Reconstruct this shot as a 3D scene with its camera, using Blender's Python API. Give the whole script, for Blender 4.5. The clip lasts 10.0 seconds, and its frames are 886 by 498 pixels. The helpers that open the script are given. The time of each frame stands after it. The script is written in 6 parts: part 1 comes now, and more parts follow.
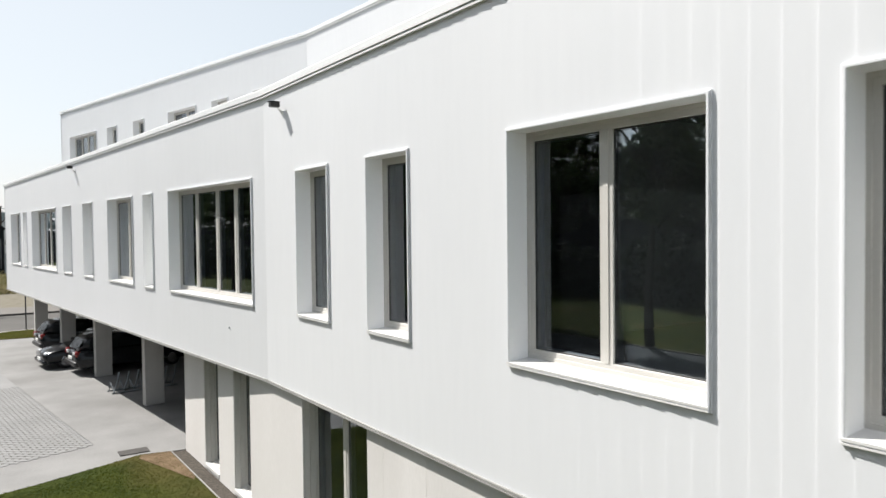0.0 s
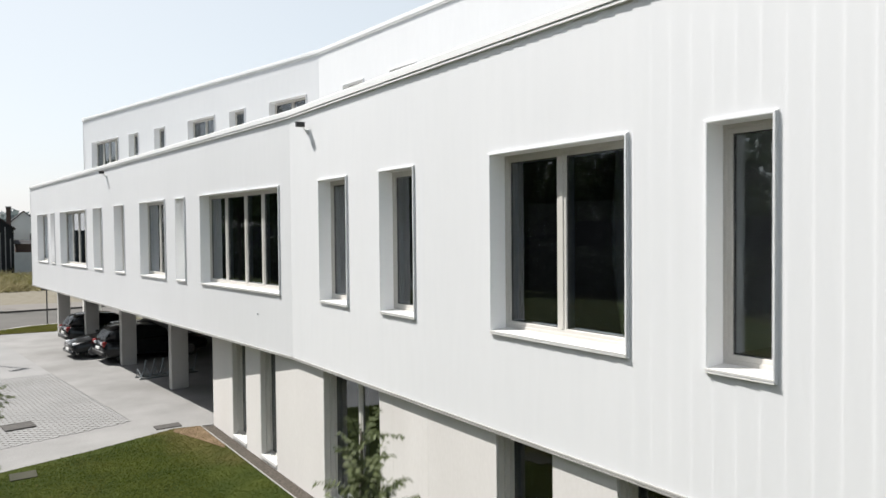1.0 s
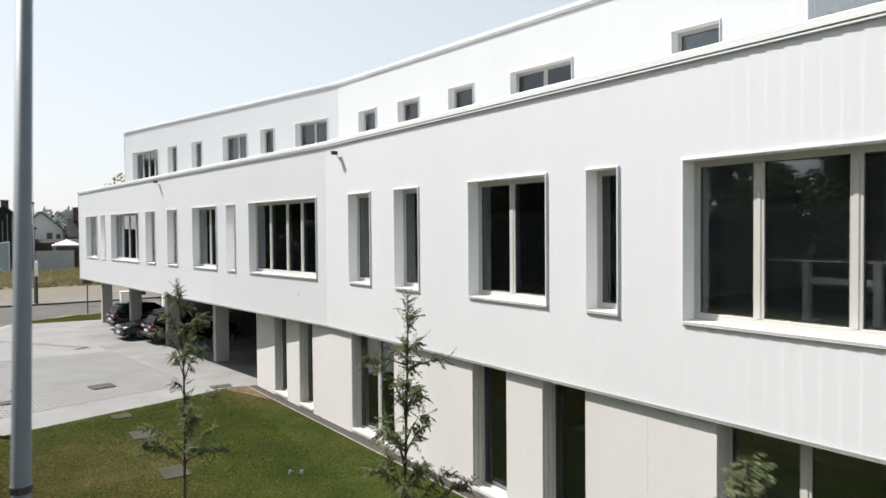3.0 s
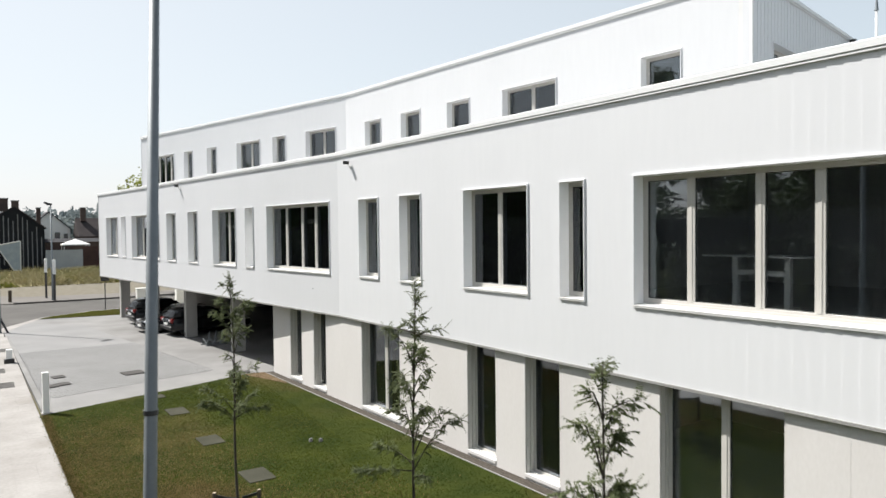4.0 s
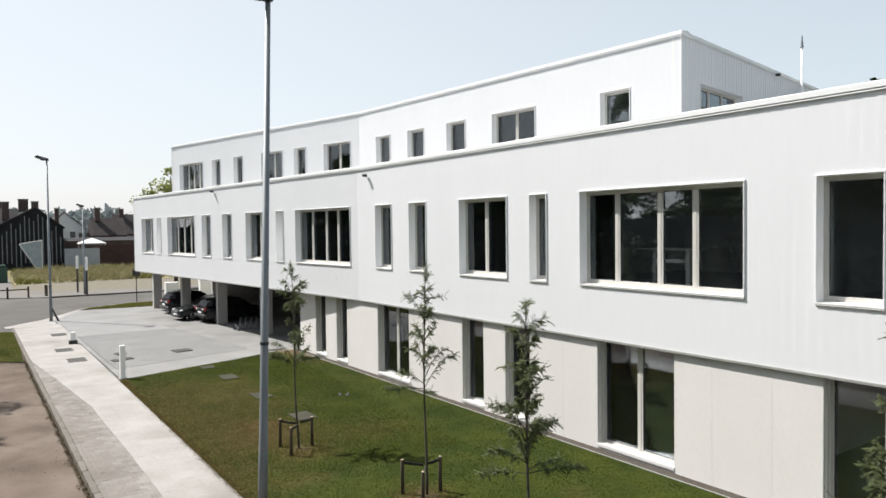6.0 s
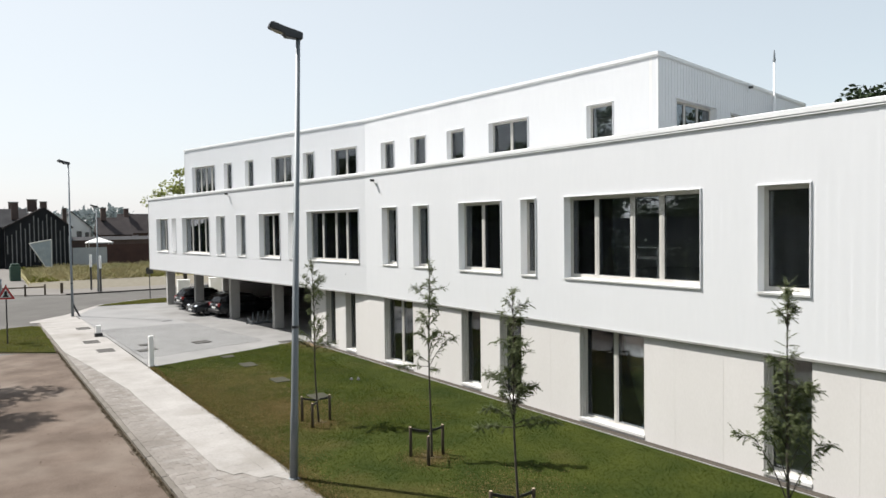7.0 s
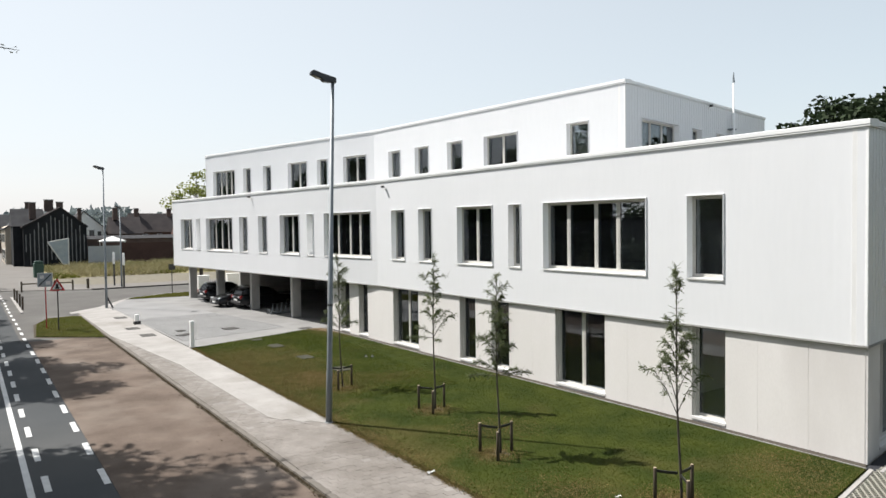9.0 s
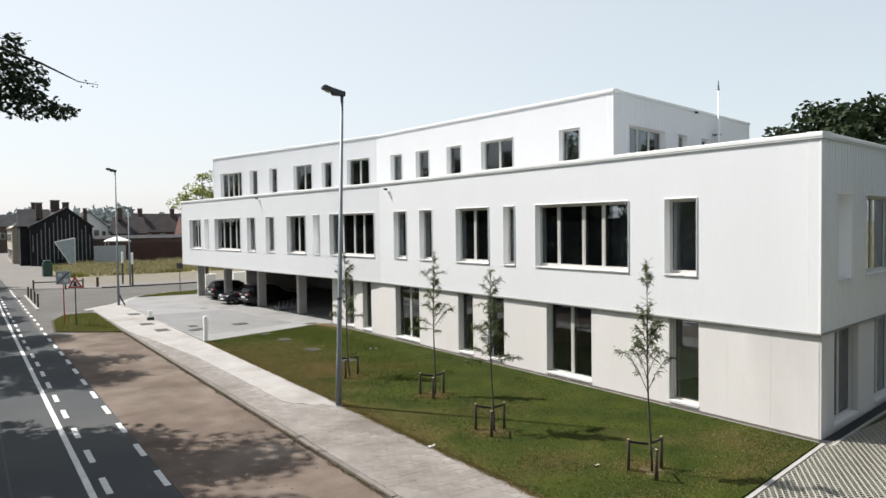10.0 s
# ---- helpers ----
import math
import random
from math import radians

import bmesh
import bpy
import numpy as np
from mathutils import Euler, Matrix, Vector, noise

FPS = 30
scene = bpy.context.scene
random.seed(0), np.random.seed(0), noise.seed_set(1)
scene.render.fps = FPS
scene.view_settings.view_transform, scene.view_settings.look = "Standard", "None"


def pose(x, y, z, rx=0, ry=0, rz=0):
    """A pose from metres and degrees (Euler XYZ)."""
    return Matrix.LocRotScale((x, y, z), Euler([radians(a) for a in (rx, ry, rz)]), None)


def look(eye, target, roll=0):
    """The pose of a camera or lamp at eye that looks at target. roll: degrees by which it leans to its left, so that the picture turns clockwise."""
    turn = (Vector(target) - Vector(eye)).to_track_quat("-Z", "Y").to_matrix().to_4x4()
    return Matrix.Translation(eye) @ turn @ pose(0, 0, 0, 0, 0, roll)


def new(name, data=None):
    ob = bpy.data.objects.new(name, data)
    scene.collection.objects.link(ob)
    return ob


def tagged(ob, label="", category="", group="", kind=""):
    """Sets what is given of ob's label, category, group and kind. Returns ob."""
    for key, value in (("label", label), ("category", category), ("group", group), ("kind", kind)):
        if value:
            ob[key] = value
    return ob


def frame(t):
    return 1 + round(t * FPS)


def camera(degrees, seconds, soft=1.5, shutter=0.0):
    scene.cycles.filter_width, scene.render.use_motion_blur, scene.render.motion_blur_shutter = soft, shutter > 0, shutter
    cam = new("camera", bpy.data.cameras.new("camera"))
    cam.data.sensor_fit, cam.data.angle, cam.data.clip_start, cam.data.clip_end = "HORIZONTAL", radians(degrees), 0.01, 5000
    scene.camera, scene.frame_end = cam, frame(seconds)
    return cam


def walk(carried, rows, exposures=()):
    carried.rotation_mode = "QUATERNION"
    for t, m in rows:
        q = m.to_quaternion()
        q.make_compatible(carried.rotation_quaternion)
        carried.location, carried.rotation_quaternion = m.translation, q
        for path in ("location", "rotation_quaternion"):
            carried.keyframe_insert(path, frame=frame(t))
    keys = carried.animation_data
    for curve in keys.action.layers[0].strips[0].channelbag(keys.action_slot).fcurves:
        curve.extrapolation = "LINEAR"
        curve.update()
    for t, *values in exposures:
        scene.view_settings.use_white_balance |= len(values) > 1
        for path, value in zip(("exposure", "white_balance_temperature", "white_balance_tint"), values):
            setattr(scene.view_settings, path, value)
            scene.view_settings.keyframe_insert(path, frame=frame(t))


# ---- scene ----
# ---------------------------------------------------------------- camera
cam = camera(64.57, 10.0, 1.5, 0.4)
PATH = [
    (0, (-0.095, -0.222, 5.707), (1.020, 1.437, 5.654), -0.63),
    (0.5, (-0.698, -1.110, 5.708), (0.418, 0.548, 5.654), -0.61),
    (1, (-1.397, -2.199, 5.700), (-0.281, -0.540, 5.648), -0.56),
    (1.5, (-2.096, -3.317, 5.695), (-0.980, -1.658, 5.644), -0.51),
    (2, (-2.827, -4.422, 5.702), (-1.710, -2.763, 5.650), -0.52),
    (2.5, (-3.553, -5.554, 5.692), (-2.438, -3.895, 5.641), -0.47),
    (4, (-5.727, -8.901, 5.773), (-4.612, -7.242, 5.717), -0.59),
    (4.5, (-6.480, -9.991, 5.765), (-5.366, -8.331, 5.709), -0.57),
    (5, (-7.253, -11.114, 5.817), (-6.138, -9.455, 5.758), -0.66),
    (5.5, (-7.969, -12.235, 5.806), (-6.855, -10.576, 5.747), -0.64),
    (7, (-10.238, -15.482, 5.904), (-9.122, -13.824, 5.840), -0.76),
    (7.5, (-10.961, -16.553, 5.892), (-9.845, -14.895, 5.827), -0.75),
    (8, (-11.683, -17.576, 5.897), (-10.567, -15.918, 5.832), -0.74),
    (8.5, (-12.343, -18.549, 5.918), (-11.226, -16.891, 5.852), -0.74),
    (9, (-12.967, -19.469, 5.963), (-11.851, -17.810, 5.896), -0.75),
    (9.5, (-13.550, -20.330, 5.971), (-12.434, -18.671, 5.905), -0.74),
    (10, (-14.114, -21.190, 5.984), (-12.998, -19.532, 5.917), -0.74),
]
walk(cam, [(t, look(eye, target, roll)) for t, eye, target, roll in PATH])

# ---------------------------------------------------------------- light
SUN_DIR = Vector((-0.575, 0.818, 0)).normalized()
SUN_EL = radians(51)
EXPOSURE = 0.72
scene.view_settings.exposure = EXPOSURE
world = bpy.data.worlds.new("world")
scene.world = world
world.use_nodes = True
wn = world.node_tree.nodes
sky = wn.new("ShaderNodeTexSky")
sky.sky_type = "NISHITA"
sky.sun_disc = False
sky.sun_elevation = SUN_EL
sky.sun_rotation = math.atan2(SUN_DIR.x, SUN_DIR.y)
sky.air_density, sky.dust_density, sky.ozone_density = 1.0, 1.3, 1.0
wn["Background"].inputs["Strength"].default_value = 0.102
haze = wn.new("ShaderNodeHueSaturation")
haze.inputs["Saturation"].default_value = 0.7
haze.inputs["Hue"].default_value = 0.475
world.node_tree.links.new(sky.outputs["Color"], haze.inputs["Color"])
# thin even summer haze over the blue
veil = wn.new("ShaderNodeMix")
veil.data_type = "RGBA"
veil.inputs["B"].default_value = (5.15, 5.25, 5.45, 1)
# the haze is brightest towards the sun and thins out on the far side of the sky
way = wn.new("ShaderNodeTexCoord")
towards = wn.new("ShaderNodeVectorMath")
towards.operation = "DOT_PRODUCT"
towards.inputs[1].default_value = SUN_DIR
world.node_tree.links.new(way.outputs["Generated"], towards.inputs[0])
share = wn.new("ShaderNodeMapRange")
share.inputs["From Min"].default_value, share.inputs["From Max"].default_value = -1.0, 1.0
share.inputs["To Min"].default_value, share.inputs["To Max"].default_value = 0.25, 0.76
world.node_tree.links.new(towards.outputs["Value"], share.inputs["Value"])
world.node_tree.links.new(share.outputs["Result"], veil.inputs["Factor"])
world.node_tree.links.new(haze.outputs["Color"], veil.inputs["A"])
world.node_tree.links.new(veil.outputs["Result"], wn["Background"].inputs["Color"])
sun = new("sun", bpy.data.lights.new("sun", "SUN"))
sun.data.energy, sun.data.angle, sun.data.color = 5.0, radians(0.6), (1.0, 0.962, 0.91)
to_sun = Vector((SUN_DIR.x * math.cos(SUN_EL), SUN_DIR.y * math.cos(SUN_EL), math.sin(SUN_EL)))
sun.matrix_world = look(to_sun * 100, (0, 0, 0))


# ---------------------------------------------------------------- materials
def material(name, c1, c2, scale=2.0, rough=0.6, metal=0.0, bump=0.0, fine=40.0, spread=0.5, c3=None, stains=0.0, stretch=(1, 1, 1), per_piece=0.0, per_island=False, two_sided_soft=0.0, spec=0.5):
    """Two colours mixed by a broad and a fine noise, with relief; c3 with stains adds sparse dirt."""
    m = bpy.data.materials.new(name)
    m.use_nodes = True
    nt = m.node_tree
    n, link = nt.nodes, nt.links.new
    bsdf = n["Principled BSDF"]
    co = n.new("ShaderNodeTexCoord")
    mp = n.new("ShaderNodeMapping")
    mp.inputs["Scale"].default_value = stretch
    link(co.outputs["Object"], mp.inputs["Vector"])
    big = n.new("ShaderNodeTexNoise")
    big.inputs["Scale"].default_value, big.inputs["Detail"].default_value = scale, 5
    small = n.new("ShaderNodeTexNoise")
    small.inputs["Scale"].default_value, small.inputs["Detail"].default_value = fine, 4
    link(mp.outputs[0], big.inputs["Vector"])
    link(mp.outputs[0], small.inputs["Vector"])
    add = n.new("ShaderNodeMath")
    add.operation = "MULTIPLY_ADD"
    link(small.outputs["Fac"], add.inputs[0])
    add.inputs[1].default_value = 0.6
    link(big.outputs["Fac"], add.inputs[2])
    ramp = n.new("ShaderNodeMapRange")
    ramp.inputs["From Min"].default_value = 0.8 - spread * 0.5
    ramp.inputs["From Max"].default_value = 0.8 + spread * 0.5
    link(add.outputs[0], ramp.inputs["Value"])
    mix = n.new("ShaderNodeMix")
    mix.data_type = "RGBA"
    mix.inputs["A"].default_value, mix.inputs["B"].default_value = (*c1, 1), (*c2, 1)
    link(ramp.outputs[0], mix.inputs["Factor"])
    colour = mix.outputs["Result"]
    if c3:
        dirt = n.new("ShaderNodeTexNoise")
        dirt.inputs["Scale"].default_value, dirt.inputs["Detail"].default_value = scale * 0.45, 7
        off = n.new("ShaderNodeMapping")
        off.inputs["Location"].default_value = (13.7, 4.1, 2.2)
        link(mp.outputs[0], off.inputs["Vector"])
        link(off.outputs[0], dirt.inputs["Vector"])
        r2 = n.new("ShaderNodeMapRange")
        r2.inputs["From Min"].default_value, r2.inputs["From Max"].default_value = 0.52, 0.72
        r2.inputs["To Max"].default_value = stains
        link(dirt.outputs["Fac"], r2.inputs["Value"])
        mix2 = n.new("ShaderNodeMix")
        mix2.data_type = "RGBA"
        link(r2.outputs[0], mix2.inputs["Factor"])
        link(colour, mix2.inputs["A"])
        mix2.inputs["B"].default_value = (*c3, 1)
        colour = mix2.outputs["Result"]
    if per_piece:
        if per_island:
            src = n.new("ShaderNodeNewGeometry").outputs["Random Per Island"]
        else:
            src = n.new("ShaderNodeObjectInfo").outputs["Random"]
        r3 = n.new("ShaderNodeMapRange")
        r3.inputs["To Min"].default_value, r3.inputs["To Max"].default_value = 1 - per_piece, 1 + per_piece
        link(src, r3.inputs["Value"])
        hs = n.new("ShaderNodeHueSaturation")
        link(r3.outputs[0], hs.inputs["Value"])
        link(colour, hs.inputs["Color"])
        colour = hs.outputs["Color"]
    link(colour, bsdf.inputs["Base Color"])
    bsdf.inputs["Roughness"].default_value, bsdf.inputs["Metallic"].default_value = rough, metal
    bsdf.inputs["Specular IOR Level"].default_value = spec
    if bump:
        b = n.new("ShaderNodeBump")
        b.inputs["Strength"].default_value, b.inputs["Distance"].default_value = bump, 0.02
        link(add.outputs[0], b.inputs["Height"])
        link(b.outputs[0], bsdf.inputs["Normal"])
    if two_sided_soft:
        bsdf.inputs["Subsurface Weight"].default_value = 0.0
        tr = n.new("ShaderNodeBsdfTranslucent")
        link(colour, tr.inputs["Color"])
        ms = n.new("ShaderNodeMixShader")
        ms.inputs[0].default_value = two_sided_soft
        link(bsdf.outputs[0], ms.inputs[1])
        link(tr.outputs[0], ms.inputs[2])
        link(ms.outputs[0], n["Material Output"].inputs["Surface"])
    return m


def glass_material(name, tint, boost=1.0):
    m = bpy.data.materials.new(name)
    m.use_nodes = True
    nt = m.node_tree
    n, link = nt.nodes, nt.links.new
    n.remove(n["Principled BSDF"])
    tr = n.new("ShaderNodeBsdfTransparent")
    tr.inputs["Color"].default_value = (*tint, 1)
    gl = n.new("ShaderNodeBsdfGlossy")
    gl.inputs["Roughness"].default_value = 0.01
    gl.inputs["Color"].default_value = (0.9, 0.95, 1.0, 1)
    fr = n.new("ShaderNodeFresnel")
    fr.inputs["IOR"].default_value = 1.5
    mul = n.new("ShaderNodeMath")
    mul.operation = "MULTIPLY"
    mul.use_clamp = True
    mul.inputs[1].default_value = boost
    link(fr.outputs[0], mul.inputs[0])
    wave = n.new("ShaderNodeTexNoise")
    wave.inputs["Scale"].default_value = 0.8
    co = n.new("ShaderNodeTexCoord")
    link(co.outputs["Object"], wave.inputs["Vector"])
    b = n.new("ShaderNodeBump")
    b.inputs["Strength"].default_value, b.inputs["Distance"].default_value = 0.04, 0.02
    link(wave.outputs["Fac"], b.inputs["Height"])
    link(b.outputs[0], gl.inputs["Normal"])
    # a thin bluish film for dust and veiling reflection, lifting the dark pane
    dust_veil = n.new("ShaderNodeBsdfDiffuse")
    dust_veil.inputs["Color"].default_value = (0.66, 0.76, 0.84, 1)
    film = n.new("ShaderNodeMixShader")
    film.inputs[0].default_value = 0.0035
    link(tr.outputs[0], film.inputs[1])
    link(dust_veil.outputs[0], film.inputs[2])
    mix = n.new("ShaderNodeMixShader")
    link(mul.outputs[0], mix.inputs[0])
    link(film.outputs[0], mix.inputs[1])
    link(gl.outputs[0], mix.inputs[2])
    link(mix.outputs[0], n["Material Output"].inputs["Surface"])
    return m


CLAD = material("white_cladding", (0.654, 0.666, 0.686), (0.698, 0.708, 0.726), 0.5, 0.42, 0.0, 0.02, 8, 0.8, (0.615, 0.626, 0.640), 0.35, (1, 1, 0.15))
TRIM = material("white_trim", (0.70, 0.71, 0.715), (0.745, 0.75, 0.75), 1.2, 0.4, 0, 0.01, 20, 0.6)
SILL = material("white_sill", (0.60, 0.595, 0.585), (0.65, 0.645, 0.635), 1.5, 0.5, 0, 0.01, 30, 0.6)
# brighter copy of the white metal; light bounced inside the reveals is painted in
BOUNCELINING = material("bounce_lit_lining", (0.86, 0.865, 0.872), (0.89, 0.893, 0.898), 1.5, 0.4, 0, 0.01, 30, 0.6)
PROFILE = material("greige_profile", (0.49, 0.475, 0.445), (0.54, 0.525, 0.495), 2, 0.4, 0.0, 0.01, 30, 0.6)
GASKET = material("dark_gasket", (0.03, 0.03, 0.03), (0.05, 0.05, 0.05), 3, 0.7)
PANEL = material("concrete_panel", (0.565, 0.548, 0.534), (0.64, 0.624, 0.61), 0.6, 0.8, 0, 0.08, 30, 0.6, (0.455, 0.436, 0.42), 0.8, (1, 1, 0.35), 0.02)
CONCRETE = material("grey_concrete", (0.25, 0.248, 0.24), (0.31, 0.308, 0.295), 1.3, 0.85, 0, 0.15, 35, 0.6, (0.19, 0.182, 0.17), 0.6, spec=0.2)
GLASS = glass_material("window_glass", (0.86, 0.88, 0.88), 1.9)
ROOM = material("room_paint", (0.72, 0.72, 0.715), (0.78, 0.78, 0.775), 1, 0.9)
ROOMFLOOR = material("room_floor", (0.32, 0.32, 0.315), (0.38, 0.38, 0.375), 2, 0.8)
ROOF = material("roof_membrane", (0.30, 0.30, 0.30), (0.36, 0.36, 0.35), 0.8, 0.9, 0, 0.05, 20)
ASPHALT = material("asphalt", (0.052, 0.056, 0.059), (0.070, 0.074, 0.077), 0.35, 0.95, 0, 0.25, 90, 0.7, (0.088, 0.088, 0.086), 0.6, spec=0.12)
PARKING = material("brown_pavers", (0.080, 0.061, 0.049), (0.150, 0.118, 0.097), 0.8, 0.95, 0, 0.6, 30, 0.5, (0.190, 0.158, 0.134), 0.8, spec=0.12)
PATHNEW = material("pale_paving", (0.255, 0.243, 0.230), (0.335, 0.322, 0.308), 0.9, 0.88, 0, 0.1, 12, 0.5, (0.180, 0.165, 0.146), 0.75, spec=0.15)
PATHOLD = material("worn_paving", (0.150, 0.135, 0.121), (0.232, 0.214, 0.197), 0.8, 0.9, 0, 0.25, 25, 0.5, (0.112, 0.098, 0.085), 0.8, (1, 1, 1), 0.07, True, spec=0.15)
DRIVE = material("driveway_concrete", (0.18, 0.178, 0.175), (0.25, 0.247, 0.243), 0.6, 0.85, 0, 0.1, 25, 0.5, (0.145, 0.142, 0.137), 0.75, spec=0.15)
GRID = material("grid_paver", (0.19, 0.19, 0.19), (0.245, 0.244, 0.243), 0.5, 0.9, 0, 0.1, 20, 0.7, spec=0.15)
GRIDPALE = material("pale_lattice", (0.22, 0.212, 0.175), (0.31, 0.30, 0.262), 0.6, 0.9, 0, 0.1, 20, 0.7, (0.13, 0.125, 0.085), 0.65, spec=0.2)
FARPATH = material("far_paving", (0.13, 0.121, 0.112), (0.175, 0.165, 0.153), 0.3, 0.9, 0, 0.1, 12, 0.7, (0.15, 0.138, 0.125), 0.7, spec=0.15)
DIRT = material("gutter_dirt", (0.040, 0.034, 0.025), (0.085, 0.07, 0.05), 3, 0.95, 0, 0.5, 40, 0.7, (0.13, 0.11, 0.085), 0.7, spec=0.1)
SLABOLD = material("old_slab", (0.036, 0.037, 0.026), (0.064, 0.062, 0.047), 2.0, 0.9, 0, 0.2, 30, 0.7, (0.035, 0.036, 0.024), 0.7, spec=0.1)
SOILGRASS = material("paver_grass", (0.030, 0.036, 0.014), (0.062, 0.062, 0.030), 2.5, 0.95, 0, 0.3, 40, spec=0.1)
KERB = material("kerb_stone", (0.125, 0.112, 0.098), (0.18, 0.164, 0.147), 1.5, 0.9, 0, 0.15, 30, 0.7, (0.07, 0.062, 0.05), 0.8, (1, 1, 1), 0.1, spec=0.15)
LAWN = material("lawn_soil", (0.018, 0.029, 0.005), (0.043, 0.052, 0.009), 0.7, 0.95, 0, 0.3, 25, 0.42, (0.095, 0.073, 0.028), 0.6, spec=0.08)
BLADE = material("grass_blade", (0.022, 0.037, 0.005), (0.054, 0.064, 0.010), 0.7, 0.8, 0, 0, 20, 0.42, (0.105, 0.080, 0.030), 0.6, (1, 1, 1), 0.12, True, 0.4, spec=0.05)
VERGEBLADE = material("verge_blade", (0.085, 0.092, 0.018), (0.130, 0.132, 0.032), 1.3, 0.8, 0, 0, 20, 0.5, (0.13, 0.105, 0.04), 0.6, (1, 1, 1), 0.15, True, 0.4, spec=0.05)
FARBLADE = material("far_blade", (0.056, 0.078, 0.010), (0.100, 0.112, 0.020), 1.1, 0.8, 0, 0, 20, 0.45, (0.160, 0.125, 0.048), 0.6, (1, 1, 1), 0.15, True, 0.4, spec=0.05)
PATHMID = material("mixed_paving", (0.175, 0.161, 0.147), (0.262, 0.247, 0.232), 0.8, 0.9, 0, 0.2, 25, 0.5, (0.135, 0.120, 0.106), 0.7, (1, 1, 1), 0.06, True, spec=0.15)
# gravel copy with the side wall's shade put into its blue-black colour
SHADEGRAVEL = material("shaded_gravel", (0.018, 0.019, 0.022), (0.05, 0.052, 0.058), 18, 0.95, 0, 0.8, 60, 0.7, spec=0.15)
# leaf darkened to a silhouette, shade painted in for the limb and hedge
LEAFSILHOUETTE = material("silhouette_leaf", (0.020, 0.030, 0.018), (0.036, 0.050, 0.030), 1.5, 0.7, 0, 0, 10, 0.6, None, 0, (1, 1, 1), 0.3, True, 0.12, spec=0.15)
DRYBLADE = material("dry_blade", (0.165, 0.120, 0.050), (0.245, 0.183, 0.088), 2.0, 0.85, 0, 0, 20, 0.5, None, 0, (1, 1, 1), 0.2, True, 0.3, spec=0.05)
PALESOIL = material("pale_soil", (0.085, 0.072, 0.040), (0.14, 0.115, 0.075), 5.0, 0.95, 0, 0.4, 40, spec=0.1)
LITTER = material("leaf_litter", (0.035, 0.026, 0.016), (0.085, 0.062, 0.036), 9.0, 0.9, 0, 0, 20, 0.6, None, 0, (1, 1, 1), 0.4, True, spec=0.1)
COLUMN = material("pale_column_concrete", (0.41, 0.402, 0.388), (0.48, 0.471, 0.456), 1.3, 0.85, 0, 0.12, 35, 0.6, (0.35, 0.341, 0.328), 0.6, spec=0.2)
GARDENWALL = material("grey_render", (0.30, 0.315, 0.325), (0.36, 0.375, 0.385), 0.6, 0.9, 0, 0.1, 10)
SIDEROAD = material("side_street_asphalt", (0.072, 0.068, 0.064), (0.102, 0.097, 0.091), 0.4, 0.9, 0, 0.2, 80, 0.7, (0.155, 0.150, 0.142), 0.6, spec=0.2)
SLATE = material("slate_roof", (0.034, 0.034, 0.037), (0.055, 0.055, 0.058), 0.6, 0.9, 0, 0.2, 8, spec=0.1)
GRAVEL = material("gravel", (0.030, 0.026, 0.022), (0.105, 0.092, 0.078), 18, 0.95, 0, 0.8, 60, 0.6, spec=0.15)
SAND = material("bare_sand", (0.125, 0.114, 0.085), (0.19, 0.172, 0.140), 1.5, 0.95, 0, 0.2, 30, spec=0.1)
DRYGRASS = material("dry_grass", (0.175, 0.160, 0.078), (0.30, 0.262, 0.150), 0.25, 0.9, 0, 0.2, 6, 0.6, (0.11, 0.13, 0.052), 0.8, (1, 1, 1), 0.2, True, 0.2, spec=0.1)
PAINT = material("road_paint", (0.45, 0.455, 0.45), (0.62, 0.62, 0.61), 3, 0.7, 0, 0.1, 40, 0.8, (0.28, 0.285, 0.28), 0.6)
STEEL = material("galvanised_steel", (0.15, 0.17, 0.185), (0.20, 0.22, 0.235), 2.5, 0.55, 0.35, 0.03, 30, 0.7)
DARKMETAL = material("dark_metal", (0.035, 0.037, 0.04), (0.06, 0.06, 0.065), 3, 0.45, 0.3)
BLACK = material("black_plastic", (0.012, 0.012, 0.013), (0.02, 0.02, 0.02), 3, 0.4)
LENS = material("milky_lens", (0.45, 0.42, 0.36), (0.55, 0.52, 0.46), 3, 0.25)
BARK = material("young_bark", (0.032, 0.027, 0.021), (0.062, 0.052, 0.040), 6, 0.9, 0, 0.3, 50)
LEAF = material("locust_leaf", (0.085, 0.108, 0.046), (0.145, 0.168, 0.078), 3, 0.6, 0, 0, 20, 0.6, None, 0, (1, 1, 1), 0.3, True, 0.45, spec=0.25)
LEAFDARK = material("tree_leaf", (0.030, 0.050, 0.020), (0.058, 0.085, 0.030), 1.5, 0.6, 0, 0, 10, 0.6, None, 0, (1, 1, 1), 0.3, True, 0.3, spec=0.25)
LEAFYELLOW = material("bright_leaf", (0.16, 0.19, 0.04), (0.24, 0.26, 0.06), 1.5, 0.6, 0, 0, 10, 0.6, None, 0, (1, 1, 1), 0.3, True, 0.3)
# darker copy of the tree leaf, with the crowns' shaded side in its colour
LEAFSHADE = material("shade_toned_leaf", (0.017, 0.028, 0.013), (0.034, 0.050, 0.022), 1.5, 0.7, 0, 0, 10, 0.6, None, 0, (1, 1, 1), 0.3, True, 0.1, spec=0.15)
SOILBROWN = material("brown_soil", (0.10, 0.068, 0.040), (0.18, 0.13, 0.082), 2.5, 0.95, 0, 0.4, 40, spec=0.1)
